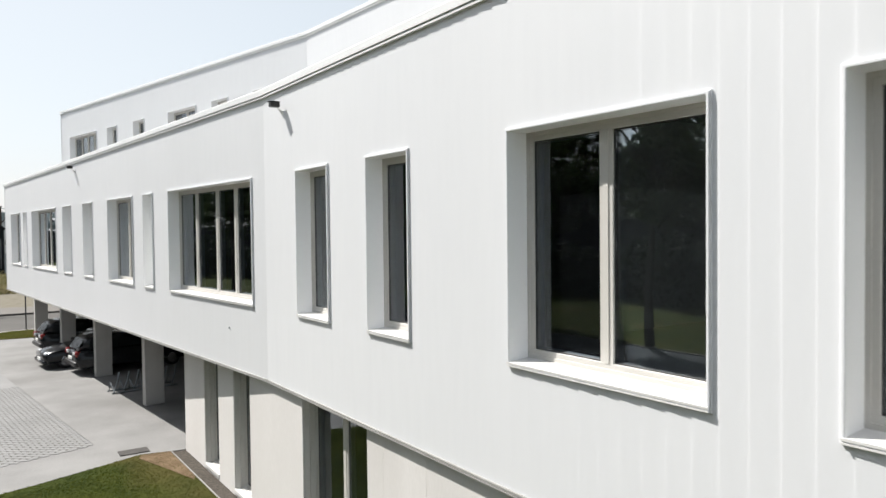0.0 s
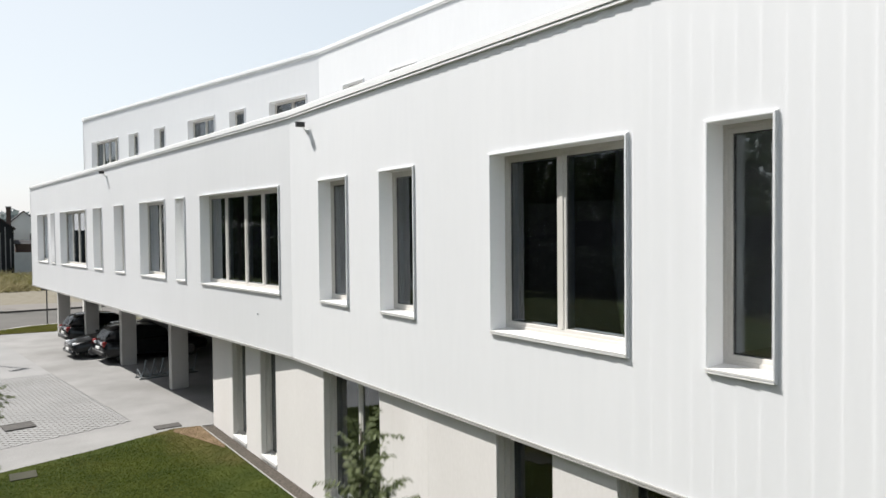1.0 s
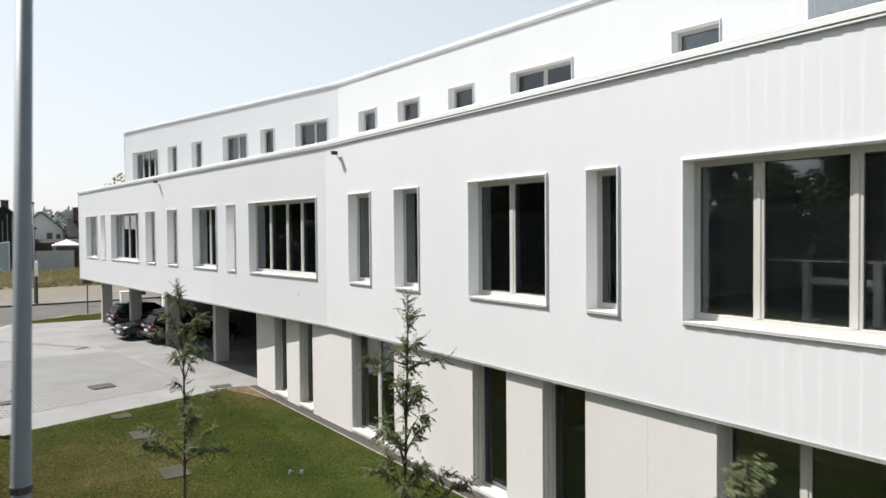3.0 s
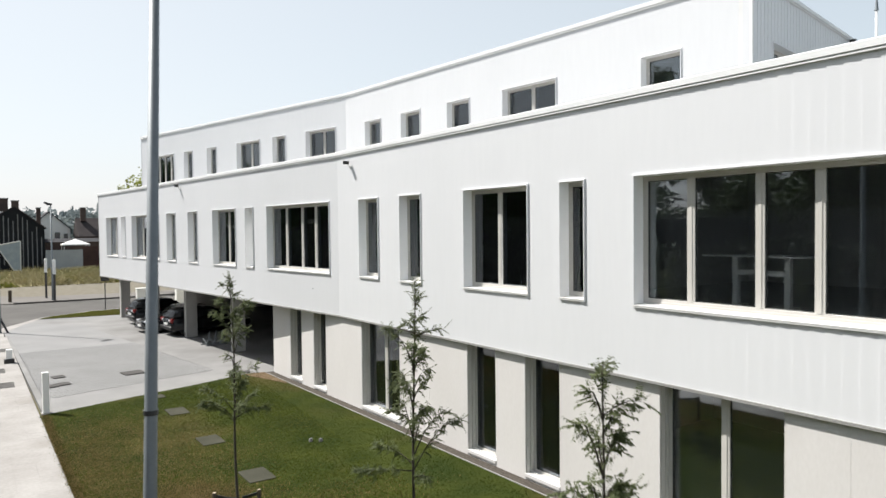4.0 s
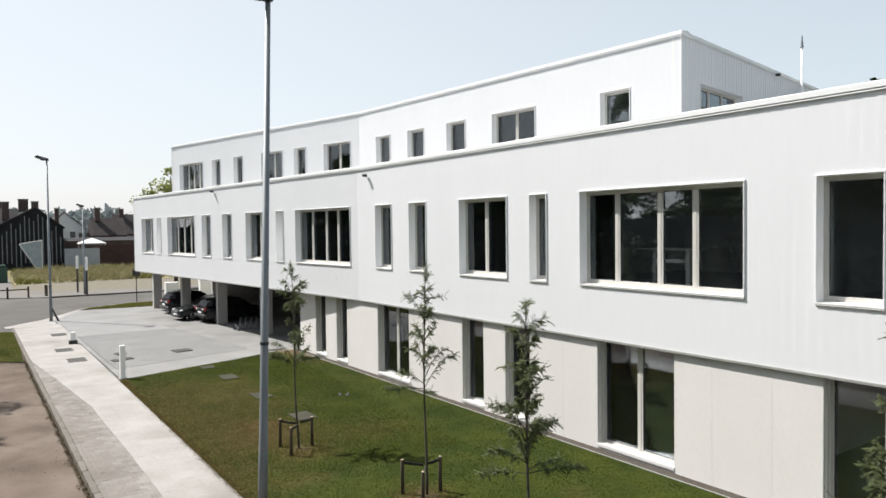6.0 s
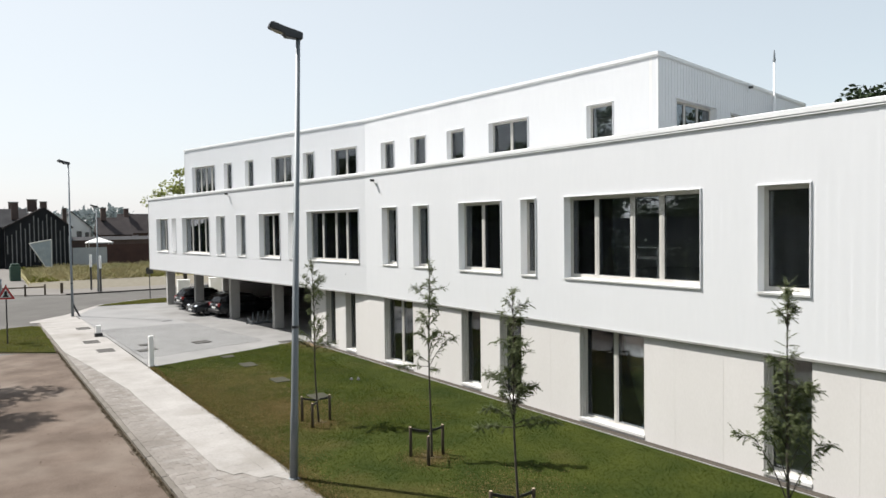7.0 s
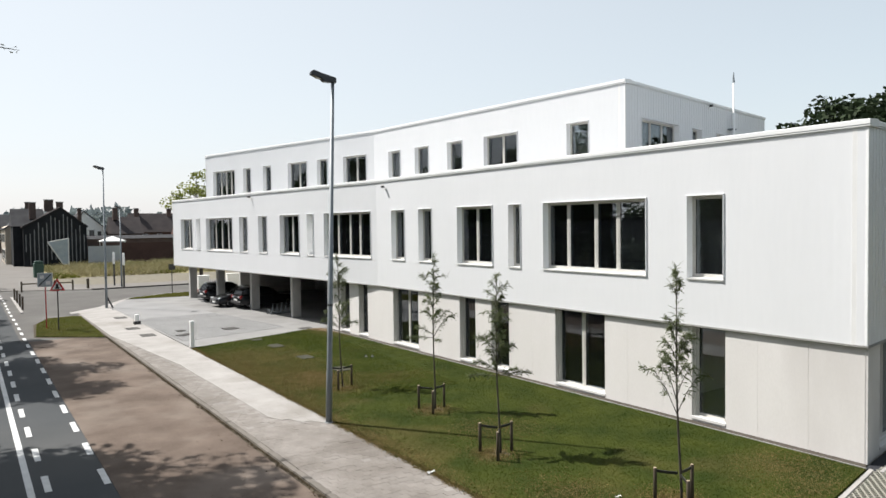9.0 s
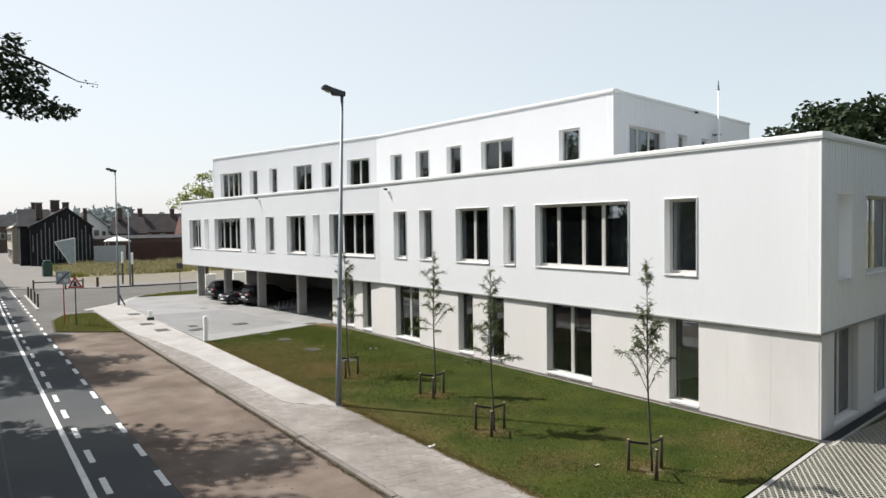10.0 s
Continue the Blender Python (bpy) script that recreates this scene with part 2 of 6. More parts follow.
# pale blue-grey leaf: the haze of distance is painted into its colour
LEAFHAZE = material("hazed_leaf", (0.15, 0.18, 0.185), (0.21, 0.24, 0.245), 0.3, 0.9, 0, 0, 3, 0.6, None, 0, (1, 1, 1), 0.12, True, 0.3, spec=0.1)
STAKE = material("stake_wood", (0.060, 0.050, 0.038), (0.115, 0.092, 0.070), 6, 0.9, 0, 0.3, 60, 0.6, None, 0, (1, 1, 0.2), spec=0.15)
CUTWOOD = material("pale_cut_wood", (0.34, 0.27, 0.19), (0.42, 0.34, 0.25), 8, 0.9)
WHITEPLASTIC = material("white_plastic", (0.78, 0.78, 0.77), (0.82, 0.82, 0.81), 2, 0.5)
MANHOLE = material("cast_iron", (0.050, 0.048, 0.046), (0.090, 0.085, 0.080), 5, 0.8, 0.1, 0.2, 40, spec=0.2)
TARWALL = material("tarred_wall", (0.011, 0.012, 0.014), (0.022, 0.023, 0.026), 0.6, 0.85, 0, 0.1, 8, spec=0.15)
BATTEN = material("weathered_batten", (0.13, 0.13, 0.13), (0.22, 0.22, 0.22), 0.8, 0.9)
BRICK = material("far_brick", (0.070, 0.052, 0.047), (0.105, 0.078, 0.068), 0.5, 0.9, 0, 0.1, 6, spec=0.1)
BRICKPALE = material("far_pale_brick", (0.34, 0.29, 0.23), (0.42, 0.37, 0.30), 0.5, 0.9, 0, 0.1, 6)
ROOFTILE = material("roof_tile", (0.040, 0.035, 0.036), (0.062, 0.053, 0.052), 0.6, 0.9, 0, 0.2, 8, spec=0.1)
ROOFRED = material("red_roof_tile", (0.125, 0.06, 0.05), (0.165, 0.085, 0.07), 0.6, 0.85, 0, 0.2, 8)
FARWHITE = material("far_render", (0.62, 0.62, 0.60), (0.70, 0.70, 0.68), 0.4, 0.9)
REDBROWN = material("rusty_fence", (0.052, 0.033, 0.030), (0.080, 0.048, 0.042), 0.5, 0.9, 0, 0.1, 6, spec=0.1)
FARGLASS = material("far_window", (0.02, 0.022, 0.025), (0.04, 0.042, 0.045), 1, 0.15)
CARPAINT = material("black_car_paint", (0.008, 0.009, 0.011), (0.011, 0.012, 0.014), 4, 0.15, spec=0.35)
CARGLASS = material("car_glass", (0.012, 0.014, 0.016), (0.016, 0.018, 0.02), 4, 0.05)
TYRE = material("tyre_rubber", (0.015, 0.015, 0.015), (0.025, 0.025, 0.025), 8, 0.85)
CHROME = material("chrome", (0.55, 0.55, 0.56), (0.62, 0.62, 0.63), 4, 0.2, 0.9)
HEADLIGHT = material("headlight_glass", (0.55, 0.57, 0.60), (0.68, 0.70, 0.72), 5, 0.1, 0.4)
TAILLIGHT = material("red_tail_light", (0.16, 0.008, 0.008), (0.20, 0.012, 0.012), 5, 0.15)
REDPAINT = material("red_paint", (0.42, 0.03, 0.03), (0.50, 0.05, 0.05), 3, 0.5)
SIGNWHITE = material("sign_white", (0.70, 0.70, 0.69), (0.76, 0.76, 0.75), 3, 0.4)
SIGNGREY = material("sign_grey", (0.28, 0.32, 0.36), (0.36, 0.40, 0.43), 1.2, 0.5)
GREENBIN = material("green_bin", (0.014, 0.045, 0.030), (0.022, 0.062, 0.042), 2, 0.5)
BANNER = material("faded_banner", (0.22, 0.27, 0.31), (0.36, 0.40, 0.42), 0.7, 0.4, 0, 0, 3, 0.7, (0.10, 0.13, 0.14), 0.8)
DESK = material("white_desk", (0.76, 0.76, 0.755), (0.80, 0.80, 0.795), 3, 0.5)
CURTAIN = material("grey_curtain", (0.20, 0.195, 0.175), (0.27, 0.262, 0.24), 2, 0.95, 0, 0.1, 30, 0.6, None, 0, (8, 8, 0.3))


# ---------------------------------------------------------------- mesh helpers
def part(name, bm, mat, parent=None, label="", smooth=False):
    """Links a bmesh as one mesh object under a thing or a part."""
    me = bpy.data.meshes.new(name)
    bm.normal_update()
    bm.to_mesh(me)
    bm.free()
    me.materials.append(mat)
    if smooth:
        for p in me.polygons:
            p.use_smooth = True
    ob = new(name, me)
    if parent is not None:
        ob.parent = parent
    if label:
        tagged(ob, label)
    return ob


def soup(name, verts, faces, mat, parent=None):
    me = bpy.data.meshes.new(name)
    me.from_pydata(verts, [], faces)
    me.materials.append(mat)
    me.update()
    ob = new(name, me)
    if parent is not None:
        ob.parent = parent
    return ob


def thing(name, label, category, group="", at=None):
    ob = new(name)
    ob.empty_display_size = 0.2
    if at is not None:
        ob.matrix_basis = at
    return tagged(ob, label, category, group)


def BM():
    return bmesh.new()


I4 = Matrix.Identity(4)
CORNERS = ((0, 0, 0), (1, 0, 0), (1, 1, 0), (0, 1, 0), (0, 0, 1), (1, 0, 1), (1, 1, 1), (0, 1, 1))
SIDES = ((3, 2, 1, 0), (4, 5, 6, 7), (0, 1, 5, 4), (1, 2, 6, 5), (2, 3, 7, 6), (3, 0, 4, 7))


def box(bm, x0, x1, y0, y1, z0, z1, m=I4, bevel=0.0):
    lo, hi = (min(x0, x1), min(y0, y1), min(z0, z1)), (max(x0, x1), max(y0, y1), max(z0, z1))
    vs = [bm.verts.new(m @ Vector([(lo, hi)[c[k]][k] for k in range(3)])) for c in CORNERS]
    fs = [bm.faces.new([vs[i] for i in f]) for f in SIDES]
    if bevel:
        edges = {e for f in fs for e in f.edges}
        bmesh.ops.bevel(bm, geom=list(edges), offset=bevel, segments=2, affect="EDGES", profile=0.5)
    return bm


def tube(bm, points, radii, sides=8, cap=True):
    rings = []
    for k, (p, r) in enumerate(zip(points, radii)):
        p = Vector(p)
        a = Vector(points[max(k - 1, 0)])
        b = Vector(points[min(k + 1, len(points) - 1)])
        d = (b - a).normalized()
        u = d.orthogonal().normalized() if abs(d.z) < 0.99 else Vector((1, 0, 0))
        v = d.cross(u).normalized()
        u = v.cross(d)
        rings.append([bm.verts.new(p + r * (math.cos(t) * u + math.sin(t) * v)) for t in [2 * math.pi * i / sides for i in range(sides)]])
    for r0, r1 in zip(rings, rings[1:]):
        for i in range(sides):
            bm.faces.new((r0[i], r0[(i + 1) % sides], r1[(i + 1) % sides], r1[i]))
    if cap:
        bm.faces.new(rings[0][::-1])
        bm.faces.new(rings[-1])
    return bm


def prism(bm, pts, z0, z1, m=I4):
    """A slab over a polygon given anticlockwise in plan."""
    a = [bm.verts.new(m @ Vector((x, y, z0))) for x, y in pts]
    b = [bm.verts.new(m @ Vector((x, y, z1))) for x, y in pts]
    bm.faces.new(a[::-1])
    bm.faces.new(b)
    n = len(pts)
    for i in range(n):
        bm.faces.new((a[i], a[(i + 1) % n], b[(i + 1) % n], b[i]))
    return bm


def slab(name, pts, z0, z1, mat, label="", category="", parent=None):
    ob = part(name, prism(BM(), pts, z0, z1), mat, parent)
    if parent is None:
        tagged(ob, label, category, "", "structure")
    return ob


def wall_frame(p, q):
    """Axes of a wall from p to q in plan: along it, outwards, up."""
    d = (Vector((*q, 0)) - Vector((*p, 0)))
    length = d.length
    d.normalize()
    n = Vector((-d.y, d.x, 0))
    m = Matrix((( d.x, n.x, 0, p[0]), (d.y, n.y, 0, p[1]), (0, 0, 1, 0), (0, 0, 0, 1)))
    return m, length


# ---------------------------------------------------------------- the office building
def z_gaps(s, z0, z1, openings):
    """The stretches of height at s that no opening takes."""
    out, low = [], z0
    for a, b, c, d in sorted(openings, key=lambda o: o[2]):
        if a < s < b:
            if c > low:
                out.append((low, c))
            low = max(low, d)
    if low < z1:
        out.append((low, z1))
    return out


def cladding(m, s0, s1, z0, z1, openings, pitch=0.25, deep=0.016):
    """Vertical sheet with a shallow saw-tooth profile and openings cut through it."""
    bm = BM()
    crest = 0.998

    def depth(s):
        r = s / pitch - math.floor(s / pitch)
        return deep * r / crest if r < crest else deep * (1 - r) / (1 - crest)

    first, last = math.floor(s0 / pitch), math.ceil(s1 / pitch)
    marks = {s0, s1} | {e for o in openings for e in o[:2] if s0 < e < s1}
    for k in range(first, last + 1):
        marks |= {s for s in (k * pitch, (k + crest) * pitch) if s0 < s < s1}
    marks = sorted(marks)
    for a, b in zip(marks, marks[1:]):
        if b - a < 1e-4:
            continue
        oa, ob = depth(a + 1e-6), depth(b - 1e-6)
        for c, d in z_gaps((a + b) / 2, z0, z1, openings):
            bm.faces.new([bm.verts.new(m @ Vector(v)) for v in ((b, ob, c), (a, oa, c), (a, oa, d), (b, ob, d))])
    return bm


def pierced(m, s0, s1, o0, o1, z0, z1, openings):
    """A plain wall with thickness and openings through it, one connected mesh."""
    bm = BM()
    ss = sorted({s0, s1} | {e for o in openings for e in o[:2] if s0 < e < s1})
    zs = sorted({z0, z1} | {e for o in openings for e in o[2:] if z0 < e < z1})

    def solid(i, j):
        if not (0 <= i < len(ss) - 1 and 0 <= j < len(zs) - 1):
            return False
        s, z = (ss[i] + ss[i + 1]) / 2, (zs[j] + zs[j + 1]) / 2
        return not any(o[0] < s < o[1] and o[2] < z < o[3] for o in openings)

    made = {}

    def v(i, j, k):
        if (i, j, k) not in made:
            made[i, j, k] = bm.verts.new(m @ Vector((ss[i], (o0, o1)[k], zs[j])))
        return made[i, j, k]

    for i in range(len(ss) - 1):
        for j in range(len(zs) - 1):
            if not solid(i, j):
                continue
            bm.faces.new((v(i + 1, j, 1), v(i, j, 1), v(i, j + 1, 1), v(i + 1, j + 1, 1)))
            bm.faces.new((v(i, j, 0), v(i + 1, j, 0), v(i + 1, j + 1, 0), v(i, j + 1, 0)))
            if not solid(i - 1, j):
                bm.faces.new((v(i, j, 1), v(i, j, 0), v(i, j + 1, 0), v(i, j + 1, 1)))
            if not solid(i + 1, j):
                bm.faces.new((v(i + 1, j, 0), v(i + 1, j, 1), v(i + 1, j + 1, 1), v(i + 1, j + 1, 0)))
            if not solid(i, j - 1):
                bm.faces.new((v(i, j, 0), v(i, j, 1), v(i + 1, j, 1), v(i + 1, j, 0)))
            if not solid(i, j + 1):
                bm.faces.new((v(i, j + 1, 1), v(i, j + 1, 0), v(i + 1, j + 1, 0), v(i + 1, j + 1, 1)))
    return bm


def ring(bm, m, s0, s1, z0, z1, prof):
    """A closed profile (outward distance, depth) swept round a rectangle."""
    loops = []
    for ks, kz in ((0, 0), (1, 0), (1, 1), (0, 1)):
        loops.append([bm.verts.new(m @ Vector((s1 + d if ks else s0 - d, o, z1 + d if kz else z0 - d))) for d, o in prof])
    n = len(prof)
    for k in range(4):
        a, b = loops[k], loops[(k + 1) % 4]
        for i in range(n):
            bm.faces.new((a[i], b[i], b[(i + 1) % n], a[(i + 1) % n]))
    bmesh.ops.recalc_face_normals(bm, faces=bm.faces)
    return bm


def glazing(m, parent, s0, s1, z0, z1, o, shares, w=0.1, half=0.08):
    """Broad frame, mullions and panes in an opening, the glass at depth o."""
    part("frame", ring(BM(), m, s0, s1, z0, z1, ((0, o - 0.04), (0, o + 0.05), (-w * 0.42, o + 0.05), (-w * 0.45, o + 0.04), (-w * 0.96, o + 0.04), (-w, o + 0.034), (-w, o - 0.04))), PROFILE, parent, "light greige aluminium frame")
    total = sum(shares)
    cuts = [s0 + w]
    acc = 0
    for share in shares:
        acc += share
        cuts.append(s0 + w + (s1 - s0 - 2 * w) * acc / total)
    za, zb = z0 + w, z1 - w
    for c in cuts[1:-1]:
        bm = box(BM(), c - half, c + half, o - 0.04, o + 0.04, za, zb, m)
        box(bm, c - half * 0.4, c + half * 0.4, o + 0.0402, o + 0.05, za, zb, m)
        part("mullion", bm, PROFILE, parent)
    for k, (a, b) in enumerate(zip(cuts, cuts[1:])):
        a2, b2 = a + (half if k else 0), b - (half if k < len(shares) - 1 else 0)
        part("gasket", ring(BM(), m, a2, b2, za, zb, ((0.002, o - 0.014), (0.002, o + 0.018), (-0.012, o + 0.016), (-0.012, o - 0.014))), GASKET, parent)
        pane = part("pane", box(BM(), a2 - 0.001, b2 + 0.001, o - 0.011, o + 0.011, za - 0.001, zb + 0.001, m), GLASS, parent)
        pane.visible_shadow = False


def box_window(m, parent, s0, s1, z0, z1, shares=(1,), blind=False, reveal=0.36):
    """A window set deep in a projecting white metal surround with a sill."""
    t, out = 0.02, 0.038
    win = part("window", ring(BM(), m, s0, s1, z0, z1, ((0.012, 0.0), (0.012, out - 0.014), (0.0, out - 0.010), (0.0, out), (-t, out), (-t, -reveal), (0.0, -reveal), (0.0, 0.0))), CLAD, parent, "deep-set window in a white metal surround")
    part("lining", ring(BM(), m, s0 + t, s1 - t, z0 + t, z1 - t, ((0.002, out - 0.006), (-0.004, out - 0.006), (-0.004, -reveal + 0.004), (0.002, -reveal + 0.004))), BOUNCELINING, win, "white reveal lining, painted brighter for bounced light")
    b2 = BM()
    prof = [(-reveal + 0.03, z0 + 0.062), (out + 0.008, z0 + 0.034), (out + 0.008, z0 + 0.014), (out - 0.006, z0 + 0.012), (out - 0.006, z0 + 0.004), (out + 0.006, z0 + 0.002), (out + 0.006, z0 - 0.012), (out - 0.008, z0 - 0.012), (out - 0.008, z0 + 0.026), (-reveal + 0.03, z0 + 0.038)]
    a = [b2.verts.new(m @ Vector((s0 + 0.002, o, h))) for o, h in prof]
    b = [b2.verts.new(m @ Vector((s1 - 0.002, o, h))) for o, h in prof]
    k = len(prof)
    for i in range(k):
        b2.faces.new((a[i], a[(i + 1) % k], b[(i + 1) % k], b[i]))
    b2.faces.new(a[::-1])
    b2.faces.new(b)
    bmesh.ops.recalc_face_normals(b2, faces=b2.faces)
    part("sill", b2, SILL, win, "white sloping sill")
    if blind:
        part("back_panel", box(BM(), s0 + t, s1 - t, -reveal, -reveal + 0.03, z0 + 0.05, z1 - t, m), TRIM, win, "blind white metal panel")
    else:
        glazing(m, win, s0 + t, s1 - t, z0 + 0.055, z1 - t, -0.29, shares)
    return win


def tall_window(m, parent, s0, s1, z0, z1, shares=(1,), reveal=0.34):
    """A full-height ground-floor window set back in the concrete wall."""
    win = part("window", ring(BM(), m, s0, s1, z0, z1, ((-0.002, -0.02), (-0.025, -0.02), (-0.025, -0.12), (-0.06, -0.12), (-0.06, -0.135), (-0.025, -0.135), (-0.025, -reveal), (-0.002, -reveal))), PROFILE, parent, "full-height ground-floor window in a deep reveal")
    part("sill", box(BM(), s0 + 0.001, s1 - 0.001, -reveal, 0.02, z0 - 0.05, z0 + 0.035, m, 0.006), SILL, win, "white stone sill")
    glazing(m, win, s0 + 0.026, s1 - 0.026, z0 + 0.036, z1 - 0.02, -reveal + 0.06, shares, 0.06)
    return win


A, B, F = (4.978, -11.165), (4.534, 12.681), (1.412, 43.221)
G, HH, II = (24.5, 46.2), (27.5, 13.0), (28.0, -7.39)
U0, U1, U2 = (10.91, 1.62), (9.156, 21.394), (4.022, 42.312)
U3, U4, U5 = (22.0, 45.0), (26.0, 22.5), (27.13, 5.05)
Z_SEAM, Z_TOP, Z_UP = 2.875, 8.41, 12.27

building = thing("office_building", "three-storey white office building with ribbed metal cladding and a concrete base", "building")

NEAR, L_NEAR = wall_frame(A, B)
FAR, L_FAR = wall_frame(B, F)
SIDE, L_SIDE = wall_frame(II, A)
UPN, L_UPN = wall_frame(U0, U1)
UPF, L_UPF = wall_frame(U1, U2)
UPS, L_UPS = wall_frame(U5, U0)
END, L_END = wall_frame(F, G)
BACK1, L_BACK1 = wall_frame(HH, II)
BACK2, L_BACK2 = wall_frame(G, HH)
UPE, L_UPE = wall_frame(U2, U3)
UPB1, L_UPB1 = wall_frame(U4, U5)
UPB2, L_UPB2 = wall_frame(U3, U4)

ZW0, ZW1 = 4.262, 6.768
# along the near wall, from its street corner
near_windows = [
    (3.85, 5.09, (1,)),
    (6.58, 11.34, (1.26, 0.98, 1.32, 0.96)),
    (12.6, 13.33, (1,)),
    (14.33, 16.77, (1.18, 1.02)),
    (18.74, 19.87, (1,)),
    (21.12, 22.36, (1,)),
]
# along the far wing, from the bend
far_windows = [
    (0.55, 5.37, (1.3, 1.02, 1.26, 1.1), False),
    (6.6, 7.38, (1,), True),
    (8.36, 10.9, (1, 1), False),
    (12.76, 14.02, (1,), False),
    (15.77, 17.12, (1,), False),
    (18.32, 23.25, (1, 1, 1, 1), False),
    (24.53, 25.39, (1,), True),
    (26.22, 28.79, (1, 1), False),
]
side_windows = [
    (L_SIDE - 2.44, L_SIDE - 1.25, (1,), True),
    (L_SIDE - 8.2, L_SIDE - 3.77, (1, 1, 1), False),
    (L_SIDE - 11.0, L_SIDE - 9.7, (1,), False),
]
upn_windows = [(2.02, 3.35, (1,)), (6.62, 9.17, (1, 1)), (10.94, 12.28, (1,)), (14.01, 15.37, (1,)), (16.89, 18.19, (1,))]
upf_windows = [(0.76, 3.15, (1, 1)), (4.88, 6.05, (1,)), (7.25, 9.57, (1, 1)), (11.77, 12.86, (1,)), (14.58, 15.67, (1,)), (16.93, 20.34, (1, 1, 1, 1))]
ups_windows = [(L_UPS - 5.15, L_UPS - 1.41, (1, 1, 1)), (L_UPS - 7.74, L_UPS - 6.6, (1,)), (L_UPS - 10.6, L_UPS - 9.5, (1,))]
UZ0, UZ1 = 8.2, 10.73


def clad_wall(m, length, z0, z1, windows, za, zb, reveal=0.36, inset=(0.0, 0.0), deep=0.011):
    holes = [(w[0], w[1], za, zb) for w in windows]
    part("cladding", cladding(m, 0, length, z0 + 0.03, z1 - 0.1, holes, 0.25, deep), CLAD, building, "white ribbed metal cladding")
    part("wall", pierced(m, inset[0], length - inset[1], -reveal, -0.006, z0, z1 - 0.05, holes), ROOM, building)
    for w in windows:
        blind = len(w) > 3 and w[3]
        box_window(m, building, w[0], w[1], za, zb, w[2], blind)


clad_wall(NEAR, L_NEAR, Z_SEAM, Z_TOP, near_windows, ZW0, ZW1, inset=(0.42, 0))
clad_wall(FAR, L_FAR, Z_SEAM - 0.02, Z_TOP, far_windows, ZW0, ZW1)
clad_wall(SIDE, L_SIDE, Z_SEAM, Z_TOP, side_windows, ZW0, ZW1, inset=(0.4, 0.03), deep=0.009)
clad_wall(UPN, L_UPN, 8.0, Z_UP, upn_windows, UZ0, UZ1, inset=(0.42, 0))
clad_wall(UPF, L_UPF, 8.0, Z_UP, upf_windows, UZ0, UZ1 + 0.06)
clad_wall(UPS, L_UPS, 8.0, Z_UP, ups_windows, UZ0, UZ1, inset=(0.4, 0.03), deep=0.009)
for m, length, za, zb in ((END, L_END, Z_SEAM, Z_TOP), (BACK1, L_BACK1, Z_SEAM, Z_TOP), (BACK2, L_BACK2, Z_SEAM, Z_TOP)):
    clad_wall(m, length, za, zb, [], 0, 0, inset=(0.4, 0.4))
# the top floor's end is glazed through, and its back has a glazed terrace opposite
clad_wall(UPE, L_UPE, 8.0, Z_UP, [(0.8, 5.6, (1, 1, 1, 1))], UZ0, UZ1, inset=(0.4, 0.4))
for m, length in ((UPB1, L_UPB1), (UPB2, L_UPB2)):
    clad_wall(m, length, 8.0, Z_UP, [], 0, 0, inset=(0.4, 0.4))


def coping(m, length, z, s0=0.0, s1=0.0, high=0.185):
    """Folded white metal cap along a roof edge."""
    bm = BM()
    prof = [(-0.42, z - 0.2), (-0.42, z - 0.04), (-0.36, z), (0.05, z - 0.02), (0.066, z - 0.035), (0.066, z - high + 0.045), (0.03, z - high + 0.04), (0.03, z - high + 0.024), (0.054, z - high + 0.02), (0.054, z - high - 0.004), (-0.01, z - high - 0.004)]
    a = [bm.verts.new(m @ Vector((s0, o, h))) for o, h in prof]
    b = [bm.verts.new(m @ Vector((length + s1, o, h))) for o, h in prof]
    k = len(prof)
    for i in range(k):
        bm.faces.new((a[i], a[(i + 1) % k], b[(i + 1) % k], b[i]))
    bm.faces.new(a[::-1])
    bm.faces.new(b)
    bmesh.ops.recalc_face_normals(bm, faces=bm.faces)
    return part("coping", bm, TRIM, building, "white folded metal roof edge")


def drip(m, length, z, s0=0.0, s1=0.0):
    bm = BM()
    prof = [(-0.1, z + 0.03), (0.034, z + 0.03), (0.036, z + 0.006), (0.02, z + 0.004), (0.02, z - 0.002), (0.042, z - 0.004), (0.042, z - 0.02), (0.02, z - 0.02), (0.01, z - 0.006), (-0.1, z - 0.005)]
    a = [bm.verts.new(m @ Vector((s0, o, h))) for o, h in prof]
    b = [bm.verts.new(m @ Vector((length + s1, o, h))) for o, h in prof]
    n = len(prof)
    for i in range(n):
        bm.faces.new((a[i], a[(i + 1) % n], b[(i + 1) % n], b[i]))
    bm.faces.new(a[::-1])
    bm.faces.new(b)
    bmesh.ops.recalc_face_normals(bm, faces=bm.faces)
    # grey instead of white: the shadow line under the cladding is in the colour
    return part("drip_edge", bm, CONCRETE, building, "metal drip edge under the cladding, grey for its shadow line")


for m, length, z in ((NEAR, L_NEAR, Z_TOP), (FAR, L_FAR, Z_TOP), (SIDE, L_SIDE, Z_TOP), (END, L_END, Z_TOP), (UPN, L_UPN, Z_UP), (UPF, L_UPF, Z_UP), (UPS, L_UPS, Z_UP), (UPE, L_UPE, Z_UP)):
    coping(m, length, z, -0.054 if m in (NEAR, UPN, END, UPE) else 0.0, 0.0)
for m, length in ((NEAR, L_NEAR), (FAR, L_FAR), (SIDE, L_SIDE), (END, L_END)):
    drip(m, length, Z_SEAM, 0.0, 0.07)


